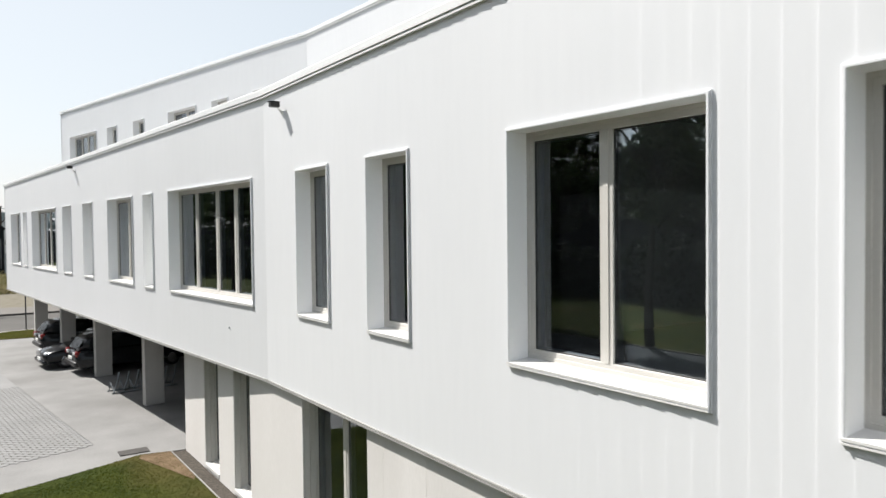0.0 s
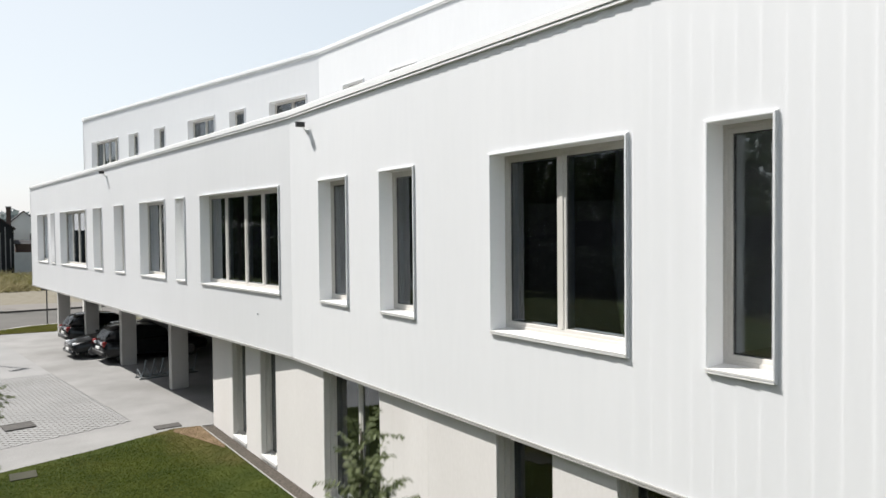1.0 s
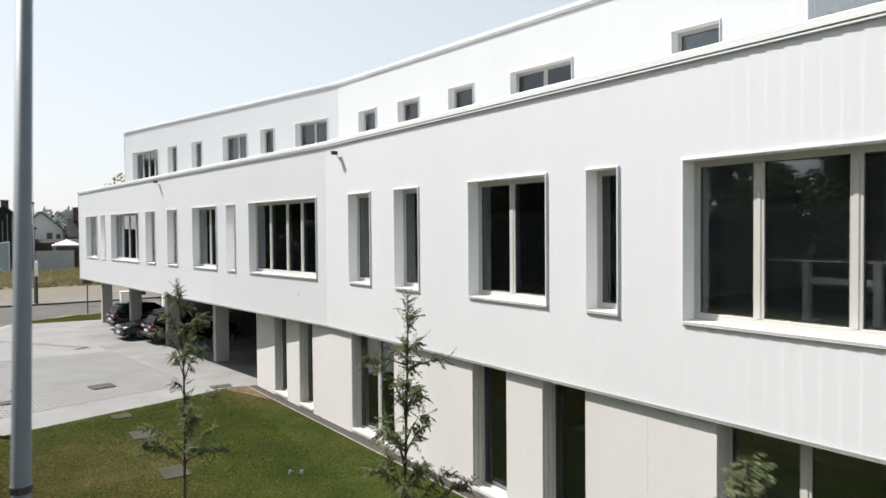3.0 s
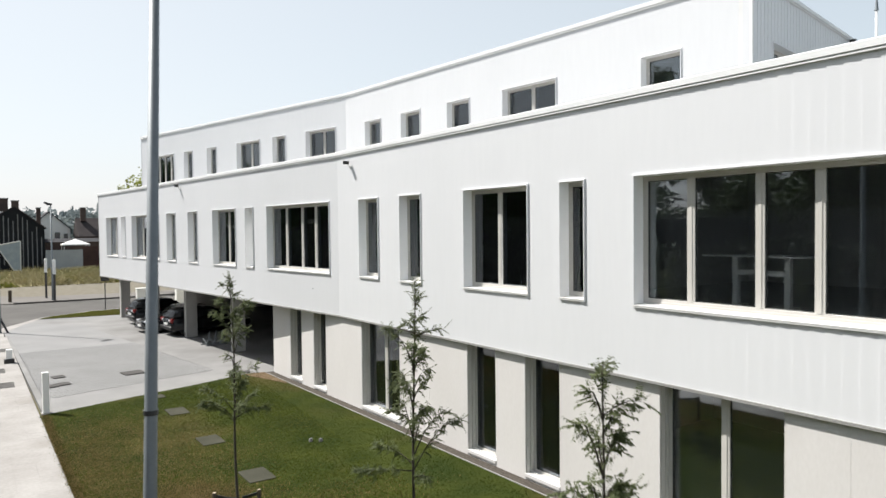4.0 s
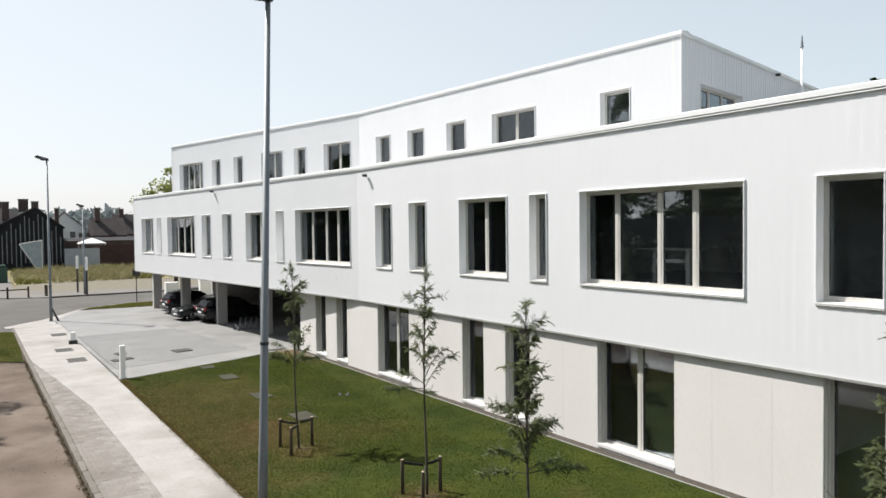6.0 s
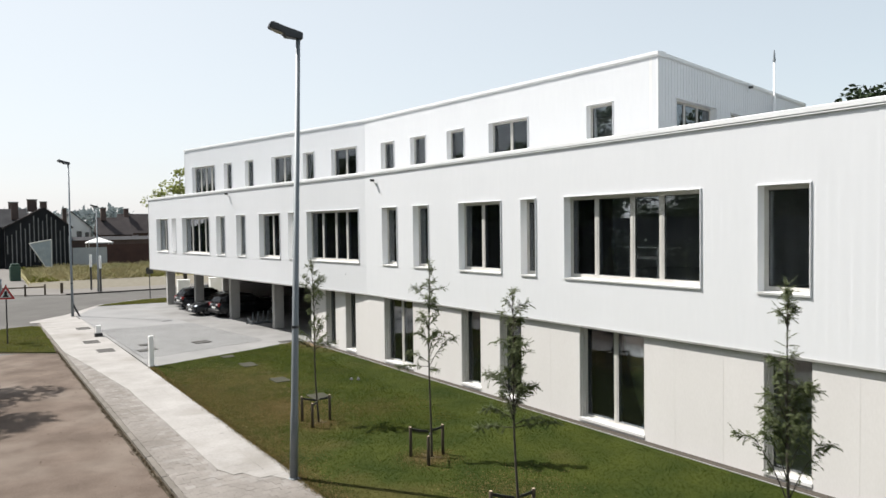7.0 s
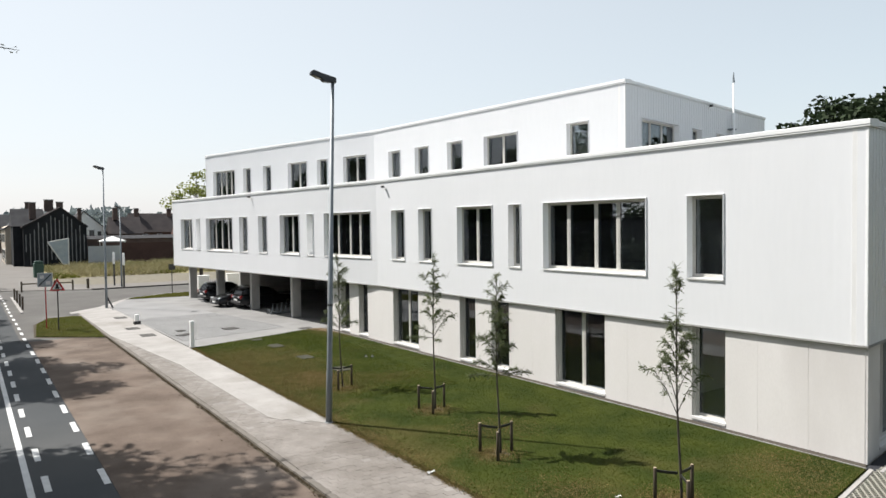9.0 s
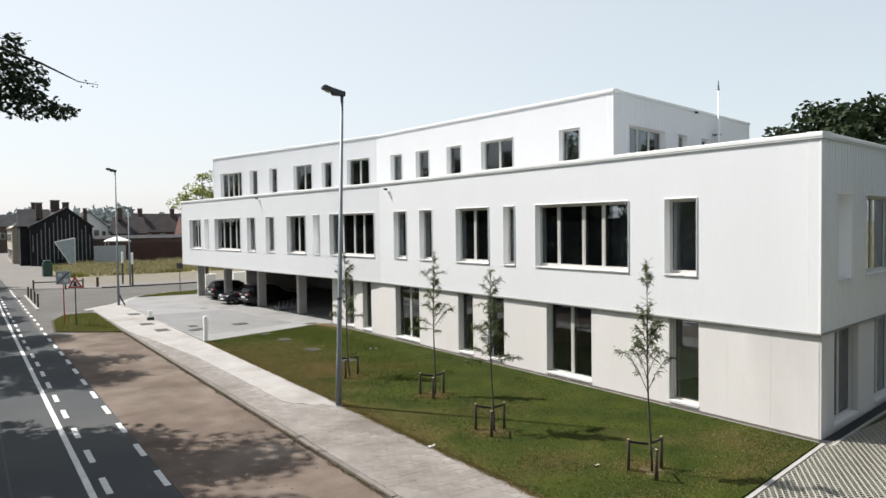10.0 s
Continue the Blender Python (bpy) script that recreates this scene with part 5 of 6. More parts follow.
root = thing("cycle_path_sign", "square blue-grey sign with a diagonal bar on a red pole", "traffic sign", "", pose(-9.31, 29.34, 0, 0, 0, -18))
part("pole", tube(BM(), [(0, 0.03, -0.05), (0, 0.03, 3.4)], [0.035, 0.035], 10), REDPAINT, root, "red painted pole")
plate = part("plate", box(BM(), -0.42, 0.42, -0.02, 0.0, 2.55, 3.4, I4, 0.006), SIGNWHITE, root)
part("face", box(BM(), -0.39, 0.39, -0.025, -0.021, 2.58, 3.37), SIGNGREY, plate)
bm = BM()
box(bm, -0.5, 0.5, -0.031, -0.027, -0.03, 0.03, Matrix.Translation((0, 0, 2.975)) @ Matrix.Rotation(radians(-45), 4, "Y"))
part("bar", bm, BLACK, plate, "diagonal dark bar")
bm = BM()
box(bm, -0.28, -0.05, -0.030, -0.026, 3.05, 3.25)
part("symbol", bm, SIGNWHITE, plate)
part("symbol", box(BM(), 0.04, 0.3, -0.030, -0.026, 2.68, 2.9), SIGNWHITE, plate)


def wood_post(x, y, h, r=0.07):
    root = thing("wooden_post", "dark wooden post at the roadside", "post", "roadside posts", Matrix.Translation((x, y, 0)))
    part("post", tube(BM(), [(0, 0, -0.1), (0, 0, h - 0.02), (0, 0, h)], [r, r, r * 0.8], 8), STAKE, root)
    return root


for x, y in ((-10.0, 51.4), (-9.92, 49.0), (-9.9, 45.3), (-9.86, 42.5)):
    wood_post(x, y, 1.0)
for x0, y0, x1, y1 in ((-9.0, 60.6, -6.2, 59.9), (-6.2, 59.9, -4.6, 59.9), (-3.2, 60.5, -3.1, 60.5)):
    root = thing("low_rail", "low dark wooden rail fence by the road", "fence", "", I4)
    part("post", tube(BM(), [(x0, y0, -0.1), (x0, y0, 1.0)], [0.08, 0.08], 8), STAKE, root)
    part("post", tube(BM(), [(x1, y1, -0.1), (x1, y1, 1.0)], [0.08, 0.08], 8), STAKE, root)
    part("rail", tube(BM(), [(x0, y0, 0.75), (x1, y1, 0.75)], [0.06, 0.06], 8), STAKE, root)
slab("white_kerb", [(-10.15, 40.0), (-9.95, 40.0), (-10.0, 54.5), (-10.2, 54.5)], -0.2, 0.02, PATHNEW, "pale kerb beside the cycle lane", "kerb")
for x, y in ((-0.3, 62.8), (0.05, 59.1)):
    root = thing("marker_post", "dark post with a white top", "post", "roadside marker posts", Matrix.Translation((x, y, 0)))
    part("post", tube(BM(), [(0, 0, -0.1), (0, 0, 2.3)], [0.09, 0.09], 8), DARKMETAL, root)
    part("top", tube(BM(), [(0, 0, 2.3), (0, 0, 3.5), (0, 0, 3.55)], [0.12, 0.12, 0.08], 8), WHITEPLASTIC, root, "white top")
root = thing("small_sign", "small dark square sign on a thin post", "traffic sign", "", pose(2.53, 49.1, 0, 0, 0, 12))
part("post", tube(BM(), [(0, 0, -0.1), (0, 0, 2.6)], [0.04, 0.04], 8), DARKMETAL, root)
part("plate", box(BM(), -0.32, 0.32, -0.05, -0.03, 2.15, 2.7, I4, 0.01), BLACK, root)


# ---------------------------------------------------------------- fixtures on the facade
def wall_camera(m, s, z, label):
    root = thing("security_camera", label, "security camera", "security cameras")
    box_m = m @ Matrix.Translation((s, 0, z))
    part("bracket", box(BM(), -0.025, 0.025, 0.0, 0.045, -0.12, -0.05, box_m, 0.008), WHITEPLASTIC, root, "white wall bracket")
    part("arm", tube(BM(), [box_m @ Vector((0, 0.035, -0.085)), box_m @ Vector((0, 0.08, -0.03)), box_m @ Vector((0, 0.12, 0.005))], [0.014, 0.012, 0.012], 8), WHITEPLASTIC, root)
    body = part("housing", box(BM(), -0.06, 0.06, 0.08, 0.25, 0.0, 0.09, box_m, 0.012), BLACK, root, "black housing")
    part("hood", box(BM(), -0.065, 0.065, 0.075, 0.275, 0.092, 0.1, box_m), BLACK, body)
    return root


wall_camera(NEAR, 22.9, 7.91, "black security camera on a white bracket under the roof edge")
wall_camera(FAR, 15.1, 8.03, "black security camera on a white bracket under the roof edge")
wall_camera(UPS, L_UPS - 8.55, 11.98, "black security camera near the top roof edge")
root = thing("flue_pipe", "slim white metal flue rising above the roof", "flue pipe", "", Matrix.Translation((21.9, 3.66, 0)))
part("pipe", tube(BM(), [(0, 0, 8.0), (0, 0, 11.9), (0, 0, 11.92), (0, 0, 13.6)], [0.085, 0.085, 0.042, 0.042], 14), TRIM, root, "", True)
part("cap", tube(BM(), [(0, 0, 13.6), (0, 0, 13.7), (0, 0, 14.13)], [0.075, 0.06, 0.02], 14), STEEL, root)
part("bracket", box(BM(), -0.25, 0.25, -0.03, 0.5, 11.0, 11.06), STEEL, root)
root = thing("wall_outlet", "small grey vent cap on the cladding", "vent", "", FAR @ Matrix.Translation((1.75, 0.022, 3.72)))
part("cap", tube(BM(), [(0, -0.02, 0), (0, 0.006, 0), (0, 0.01, 0)], [0.02, 0.02, 0.014], 10), STEEL, root)


# ---------------------------------------------------------------- rooms
def bench(x, y, turn, z=4.242):
    """Two white desks end to end on one H-shaped base."""
    root = thing("desk", "white office desks on an H-shaped base by the window", "desk", "office desks", pose(x, y, z, 0, 0, turn))
    for x0, x1 in ((-1.02, -0.02), (0.02, 1.02)):
        bm = BM()
        box(bm, x0, x1, -0.4, 0.4, 0.985, 1.01, I4, 0.006)
        part("desktop", bm, DESK, root)
    for sx in (-0.53, 0.53):
        leg = part("leg", box(BM(), sx - 0.055, sx + 0.055, -0.05, 0.05, 0.03, 0.985), DESK, root)
        part("foot", box(BM(), sx - 0.05, sx + 0.05, -0.35, 0.35, 0.0, 0.03), DESK, leg)
    part("crossbar", box(BM(), -0.475, 0.475, -0.03, 0.03, 0.62, 0.72), DESK, root)
    return root


bench(6.85, -1.15, 91, 4.202)
bench(6.1, 15.8, 96, 4.202)
for m, s0, s1, z0, z1 in ((NEAR, near_windows[4][0] + 0.1, near_windows[4][1] - 0.1, 4.33, 6.72), (NEAR, near_windows[5][0] + 0.1, near_windows[5][1] - 0.1, 4.33, 6.72), (SIDE, L_SIDE - 6.4, L_SIDE - 4.85, 4.33, 6.72)):
    bm = BM()
    n = 18
    a = [bm.verts.new(m @ Vector((s0 + (s1 - s0) * k / n, -0.55 + 0.035 * (k % 2), z0))) for k in range(n + 1)]
    b = [bm.verts.new(m @ Vector((s0 + (s1 - s0) * k / n, -0.55 + 0.035 * (k % 2), z1))) for k in range(n + 1)]
    for k in range(n):
        bm.faces.new((a[k + 1], a[k], b[k], b[k + 1]))
    tagged(part("curtain", bm, CURTAIN), "pleated grey curtain behind the narrow window", "curtain", "curtains")


tagged(part("white_board", box(BM(), L_SIDE - 4.75, L_SIDE - 3.85, -0.62, -0.58, 4.33, 5.4, SIDE, 0.01), DESK), "white board leaning inside the side window", "board")

# the closed back of the open ground floor
tagged(part("car_park_wall", box(BM(), 14.42, 14.7, 19.45, 43.55, -0.1, Z_SEAM - 0.01), COLUMN), "grey concrete back wall of the car park", "wall", "", "structure")
tagged(part("car_park_end_wall", box(BM(), 7.2, 14.7, 43.56, 43.8, -0.1, Z_SEAM - 0.01), COLUMN), "grey concrete end wall of the car park", "wall", "", "structure")

# ---------------------------------------------------------------- cars and bicycle rack
def car(m, rear, tall, label):
    """A dark car along +x from its near end at x=0. rear: its tail is the near end."""
    root = thing("car", label, "car", "parked cars", m)
    H, L, W = (1.60, 4.7, 0.95) if tall else (1.48, 4.7, 0.92)
    belt = 0.98 if tall else 0.92
    # outline of the lower body, seen from the side, near end first
    if rear:
        low = [(0.10, 0.36), (0.02, 0.50), (0.0, 0.62), (0.04, 0.82), (0.09, belt - 0.05), (0.2, belt + 0.01), (0.5, belt + 0.03), (3.0, belt), (3.3, belt - 0.02), (4.2, belt - 0.16), (L - 0.05, belt - 0.32), (L, 0.5), (L - 0.1, 0.3), (0.15, 0.28)]
        cab = [(0.10, belt + 0.0), (0.42, H - 0.17), (0.62, H - 0.06), (1.0, H - 0.015), (1.7, H), (2.4, H - 0.07), (3.3, belt - 0.01)]
    else:
        low = [(0.1, 0.26), (0.0, 0.42), (0.02, 0.62), (0.12, belt - 0.22), (0.9, belt - 0.05), (1.35, belt), (4.2, belt + 0.04), (L, belt - 0.02), (L, 0.55), (L - 0.1, 0.3), (2, 0.26)]
        cab = [(1.3, belt - 0.01), (2.1, H - 0.05), (2.7, H), (3.6, H - 0.05), (4.35, belt + 0.03)]

    def loft(prof, widths):
        bm = BM()
        rings = []
        for yy, squeeze in widths:
            cx = sum(p[0] for p in prof) / len(prof)
            cz = min(p[1] for p in prof)
            rings.append([bm.verts.new((cx + (px - cx) * squeeze, yy, cz + (pz - cz) * (1 - (1 - squeeze) * 0.6))) for px, pz in prof])
        for r0, r1 in zip(rings, rings[1:]):
            for i in range(len(prof)):
                bm.faces.new((r0[i], r0[(i + 1) % len(prof)], r1[(i + 1) % len(prof)], r1[i]))
        bm.faces.new(rings[0][::-1])
        bm.faces.new(rings[-1])
        bmesh.ops.recalc_face_normals(bm, faces=bm.faces)
        return bm

    body = part("body", loft(low, ((-W, 0.93), (-W * 0.93, 0.98), (-W * 0.6, 1.0), (W * 0.6, 1.0), (W * 0.93, 0.98), (W, 0.93))), CARPAINT, root, "glossy black bodywork", True)
    cabin = part("cabin", loft(cab, ((-W * 0.82, 0.9), (-W * 0.7, 0.98), (W * 0.7, 0.98), (W * 0.82, 0.9))), CARPAINT, root, "", True)
    # glass: near screen, side windows
    bm = BM()
    a, b = (cab[0], cab[1]) if rear else (cab[0], cab[1])
    off = 0.02
    f0, f1 = 0.12, 0.92
    pa = Vector((a[0] + (b[0] - a[0]) * f0 - off, 0, a[1] + (b[1] - a[1]) * f0 + 0.02))
    pb = Vector((a[0] + (b[0] - a[0]) * f1 - off, 0, a[1] + (b[1] - a[1]) * f1 + 0.01))
    vs = [bm.verts.new(v) for v in ((pa.x, -W * 0.68, pa.z), (pa.x, W * 0.68, pa.z), (pb.x, W * 0.6, pb.z), (pb.x, -W * 0.6, pb.z))]
    f = bm.faces.new(vs[::-1])
    bmesh.ops.solidify(bm, geom=[f], thickness=0.015)
    part("screen", bm, CARGLASS, cabin, "dark glass")
    for sy in (-1, 1):
        bm = BM()
        x0, x1 = cab[0][0] + 0.45, cab[-1][0] - 0.5
        box(bm, x0, (x0 + x1) / 2 - 0.04, sy * W * 0.80, sy * W * 0.835, belt + 0.05, H - 0.22, I4)
        box(bm, (x0 + x1) / 2 + 0.04, x1 - 0.1, sy * W * 0.80, sy * W * 0.835, belt + 0.05, H - 0.22, I4)
        part("side_window", bm, CARGLASS, cabin, "dark glass")
        bmm = BM()
        bmesh.ops.create_uvsphere(bmm, u_segments=10, v_segments=6, radius=1, matrix=Matrix.Translation((cab[-1][0] - 0.45 if rear else 1.55, sy * (W + 0.1), belt + 0.06)) @ Matrix.Diagonal((0.09, 0.11, 0.075, 1)))
        part("mirror", bmm, CARPAINT, body, "", True)
    for wx in (0.85, L - 0.9):
        for sy in (-1, 1):
            tyre = part("wheel", tube(BM(), [(wx, sy * (W - 0.22), 0.33), (wx, sy * (W - 0.01), 0.33)], [0.33, 0.33], 20), TYRE, root, "", True)
            part("rim", tube(BM(), [(wx, sy * (W - 0.01), 0.33), (wx, sy * (W + 0.005), 0.33)], [0.22, 0.19], 14), CHROME, tyre)
    for sy in (-1, 1):
        bm = BM()
        if rear:
            box(bm, 0.0, 0.2, sy * 0.6, sy * 0.87, 0.76, 0.99 if tall else 0.98, I4, 0.05)
            part("tail_light", bm, TAILLIGHT, body, "red tail light", True)
            part("reflector", box(BM(), -0.012, 0.1, sy * 0.38, sy * 0.6, 0.82, 0.94, I4, 0.02), HEADLIGHT, body, "pale lamp glass", True)
        else:
            bmesh.ops.create_uvsphere(bm, u_segments=12, v_segments=8, radius=1, matrix=Matrix.Translation((0.17, sy * 0.64, 0.66)) @ Matrix.Diagonal((0.14, 0.2, 0.085, 1)))
            part("headlight", bm, HEADLIGHT, body, "clear headlight", True)
    if rear:
        part("number_plate", box(BM(), -0.02, 0.03, -0.26, 0.26, 0.62, 0.73), SIGNWHITE, body, "white blank plate")
        part("bumper", box(BM(), -0.05, 0.2, -W * 0.9, W * 0.9, 0.36, 0.56, I4, 0.05), BLACK, body, "", True)
    else:
        bm = BM()
        for k in range(4):
            box(bm, -0.02, 0.06, -0.34, 0.34, 0.52 + 0.06 * k, 0.545 + 0.06 * k)
        part("grille", bm, CHROME, body, "chrome grille bars")
        part("number_plate", box(BM(), -0.03, 0.02, -0.26, 0.26, 0.36, 0.46), SIGNWHITE, body, "white blank plate")
        part("bumper", box(BM(), -0.04, 0.2, -W * 0.9, W * 0.9, 0.22, 0.38, I4, 0.05), CARPAINT, body, "", True)
    return root


car(pose(3.15, 32.1, 0, 0, 0, 7), True, True, "black estate car parked tail outwards under the building")
car(pose(2.2, 34.35, 0, 0, 0, 7), False, False, "black saloon parked nose outwards under the building")
car(pose(2.4, 38.6, 0, 0, 0, 7), True, True, "black estate car with red tail lights parked under the building")


def bike_rack(x, y):
    root = thing("bicycle_rack", "grey steel bicycle rack with slanted hoops", "bicycle rack", "", pose(x, y, 0, 0, 0, -83))
    part("base_rail", tube(BM(), [(0, 0, 0.03), (0, 2.3, 0.03)], [0.025, 0.025], 8), STEEL, root)
    part("base_rail", tube(BM(), [(0.55, 0, 0.03), (0.55, 2.3, 0.03)], [0.025, 0.025], 8), STEEL, root)
    for k in range(7):
        yk = 0.06 + 0.34 * k
        part("hoop", tube(BM(), [(0.0, yk, 0.03), (0.08, yk + 0.02, 0.36), (0.55, yk + 0.05, 0.03)], [0.016, 0.016, 0.016], 6), STEEL, root)
        part("arm", tube(BM(), [(0.55, yk, 0.03), (0.42, yk + 0.16, 0.4), (0.34, yk + 0.26, 0.72)], [0.02, 0.022, 0.03], 8), STEEL, root)
    return root


bike_rack(3.85, 27.5)
bike_rack(7.6, 20.6)
# pale boxes beyond the car park
for x, y, lx, h in ((4.9, 47.3, 1.0, 1.55), (8.4, 49.0, 1.6, 1.5), (10.6, 47.6, 0.9, 2.4)):
    root = thing("cabinet", "pale grey utility cabinet beyond the car park", "utility cabinet", "utility cabinets", Matrix.Translation((x, y, 0)))
    part("body", box(BM(), -lx / 2, lx / 2, -0.3, 0.3, -0.05, h, I4, 0.02), FARWHITE, root)
    part("lid", box(BM(), -lx / 2 - 0.03, lx / 2 + 0.03, -0.33, 0.33, h + 0.002, h + 0.06, I4, 0.01), FARWHITE, root)


# ---------------------------------------------------------------- far houses
def house(x0, x1, y0, depth, eave, ridge, wall_mat, roof_mat, label, windows=(), chimneys=(), ridge_x=None, along=False):
    """A gabled house; the gable faces -y unless along is set, then the eave does."""
    root = thing("house", label, "house", "houses beyond the junction")
    rx = (x0 + x1) / 2 if ridge_x is None else ridge_x
    bm = BM()
    if along:
        box(bm, x0, x1, y0, y0 + depth, -0.1, eave)
        wall = part("wall", bm, wall_mat, root)
        bm = BM()
        ym = y0 + depth / 2
        v = [bm.verts.new(p) for p in ((x0 - 0.2, y0 - 0.3, eave - 0.05), (x1 + 0.2, y0 - 0.3, eave - 0.05), (x1 + 0.2, ym, ridge), (x0 - 0.2, ym, ridge), (x1 + 0.2, y0 + depth + 0.3, eave - 0.05), (x0 - 0.2, y0 + depth + 0.3, eave - 0.05))]
        bm.faces.new((v[0], v[1], v[2], v[3]))
        bm.faces.new((v[3], v[2], v[4], v[5]))
        bm.faces.new((v[0], v[3], v[5]))
        bm.faces.new((v[1], v[4], v[2]))
        bm.faces.new((v[5], v[4], v[1], v[0]))
    else:
        outline = [(x0, -0.1), (x1, -0.1), (x1, eave), (rx, ridge - 0.15), (x0, eave)]
        a = [bm.verts.new((px, y0, pz)) for px, pz in outline]
        b = [bm.verts.new((px, y0 + depth, pz)) for px, pz in outline]
        bm.faces.new(a)
        bm.faces.new(b[::-1])
        for i in range(5):
            bm.faces.new((a[(i + 1) % 5], a[i], b[i], b[(i + 1) % 5]))
        wall = part("wall", bm, wall_mat, root)
        bm = BM()
        for ex in (x0, x1):
            sgn = 1 if ex > rx else -1
            ox = ex + 0.25 * sgn
            oz = eave - 0.2
            q = [(ox, oz), (rx, ridge), (rx, ridge - 0.2), (ox, oz - 0.2)]
            a = [bm.verts.new((px, y0 - 0.2, pz)) for px, pz in q]
            b = [bm.verts.new((px, y0 + depth + 0.2, pz)) for px, pz in q]
            bm.faces.new(a)
            bm.faces.new(b[::-1])
            for i in range(4):
                bm.faces.new((a[(i + 1) % 4], a[i], b[i], b[(i + 1) % 4]))
        bmesh.ops.recalc_face_normals(bm, faces=bm.faces)
    part("roof", bm, roof_mat, root)
    for wx, wz, ww, wh in windows:
        win = part("window", box(BM(), wx - ww / 2 - 0.08, wx + ww / 2 + 0.08, y0 - 0.05, y0 + 0.05, wz - wh / 2 - 0.08, wz + wh / 2 + 0.08), FARWHITE, root, "white-framed window")
        part("pane", box(BM(), wx - ww / 2, wx + ww / 2, y0 - 0.07, y0 - 0.051, wz - wh / 2, wz + wh / 2), FARGLASS, win)
    for cx, cy, cz, ch, cw in chimneys:
        ch_ob = part("chimney", box(BM(), cx - cw / 2, cx + cw / 2, cy - 0.4, cy + 0.4, cz, cz + ch), BRICK, root, "dark brick chimney")
        part("chimney_cap", box(BM(), cx - cw / 2 - 0.08, cx + cw / 2 + 0.08, cy - 0.48, cy + 0.48, cz + ch, cz + ch + 0.15), CONCRETE, ch_ob)
    return root


HY = 116.0
dark = house(-5.75, 3.7, HY, 12, 6.85, 10.0, TARWALL, ROOFTILE, "dark tarred gable house with pale weathered battens", (), ((-4.1, HY + 4, 8.0, 2.75, 1.0), (-1.55, HY + 5, 9.3, 1.95, 1.4), (0.05, HY + 4, 9.0, 1.85, 1.0), (3.35, HY + 6, 7.0, 2.85, 0.6)), -0.2)
rng = random.Random(5)
for k in range(15):
    bx = -5.4 + k * 0.62
    top = 6.7 + (1 - abs(bx + 0.2) / (5.6 if bx < -0.2 else 4.0)) * 3.0
    z0 = rng.choice((0.2, 1.0, 2.4, 0.4))
    part("batten", box(BM(), bx - 0.07, bx + 0.07, HY - 0.09, HY - 0.002, z0, top - rng.uniform(0.4, 2.0)), BATTEN, dark)
row = house(-7.9, 1.0, HY + 12.3, 20, 6.6, 9.8, BRICKPALE, SLATE, "old pale-brick terraced house along the street", (), ((-4, HY + 16, 9, 2.2, 1.0),), None)
for k, (wy, wz, ww, wh) in enumerate(((1.6, 1.5, 1.0, 2.2), (4.2, 1.7, 1.3, 1.5), (7.2, 1.7, 1.3, 1.5), (9.6, 1.5, 1.0, 2.2), (2.2, 4.7, 1.1, 1.4), (5.4, 4.7, 1.1, 1.4), (8.6, 4.7, 1.1, 1.4), (12.5, 1.7, 1.3, 1.5), (15.5, 1.6, 1.2, 2.0), (12.5, 4.7, 1.1, 1.4), (16.5, 4.7, 1.1, 1.4))):
    y = HY + 12.3 + wy
    win = part("window", box(BM(), -7.96, -7.86, y - ww / 2 - 0.1, y + ww / 2 + 0.1, wz - wh / 2 - 0.1, wz + wh / 2 + 0.1), FARWHITE, row, "white-framed window")
    part("pane", box(BM(), -7.985, -7.961, y - ww / 2, y + ww / 2, wz - wh / 2, wz + wh / 2), FARGLASS, win)
house(-7.1, -2.5, HY + 2.6, 8.0, 6.8, 9.8, TARWALL, SLATE, "slate-roofed wing behind the tarred gable", (), (), None, True)
for k in range(4):
    x = -25.0 + k * 7.3
    house(x, x + 7.28, 209 + 0.4 * (k % 2), 10, 7.3 + 0.4 * (k % 2), 10.7 + 0.5 * (k % 2), BRICK, SLATE, "dark brick terraced house closing the far street", ((x + 1.5, 4.6, 1.0, 1.5), (x + 3.7, 4.6, 1.0, 1.5), (x + 5.8, 4.6, 1.0, 1.5), (x + 1.5, 1.7, 1.0, 1.6), (x + 5.8, 1.7, 1.3, 1.6)), ((x + 0.6, 214, 10.0, 2.0, 0.9),), None, True)
# billboard on the waste ground
root = thing("banner_frame", "leaning triangular faded banner in a pale frame", "banner", "", pose(-0.2, 108.0, 0, 0, 0, 0))
bm = BM()
pts = [(-2.7, 4.15), (0.25, 4.7), (0.22, 0.45), (-0.65, 0.6)]
a = [bm.verts.new((px, 0, pz)) for px, pz in pts]
b = [bm.verts.new((px, 0.05, pz)) for px, pz in pts]
bm.faces.new(a)
bm.faces.new(b[::-1])
for i in range(4):
    bm.faces.new((a[i], b[i], b[(i + 1) % 4], a[(i + 1) % 4]))
bmesh.ops.recalc_face_normals(bm, faces=bm.faces)
part("sheet", bm, BANNER, root, "faded grey-blue sheet")
for i in range(4):
    p, q = pts[i], pts[(i + 1) % 4]
    part("edge_bar", tube(BM(), [(p[0], -0.02, p[1]), (q[0], -0.02, q[1])], [0.07, 0.07], 6), FARWHITE, root)
part("post", tube(BM(), [(0.25, 0.1, -0.1), (0.25, 0.1, 4.7)], [0.07, 0.07], 6), STEEL, root)
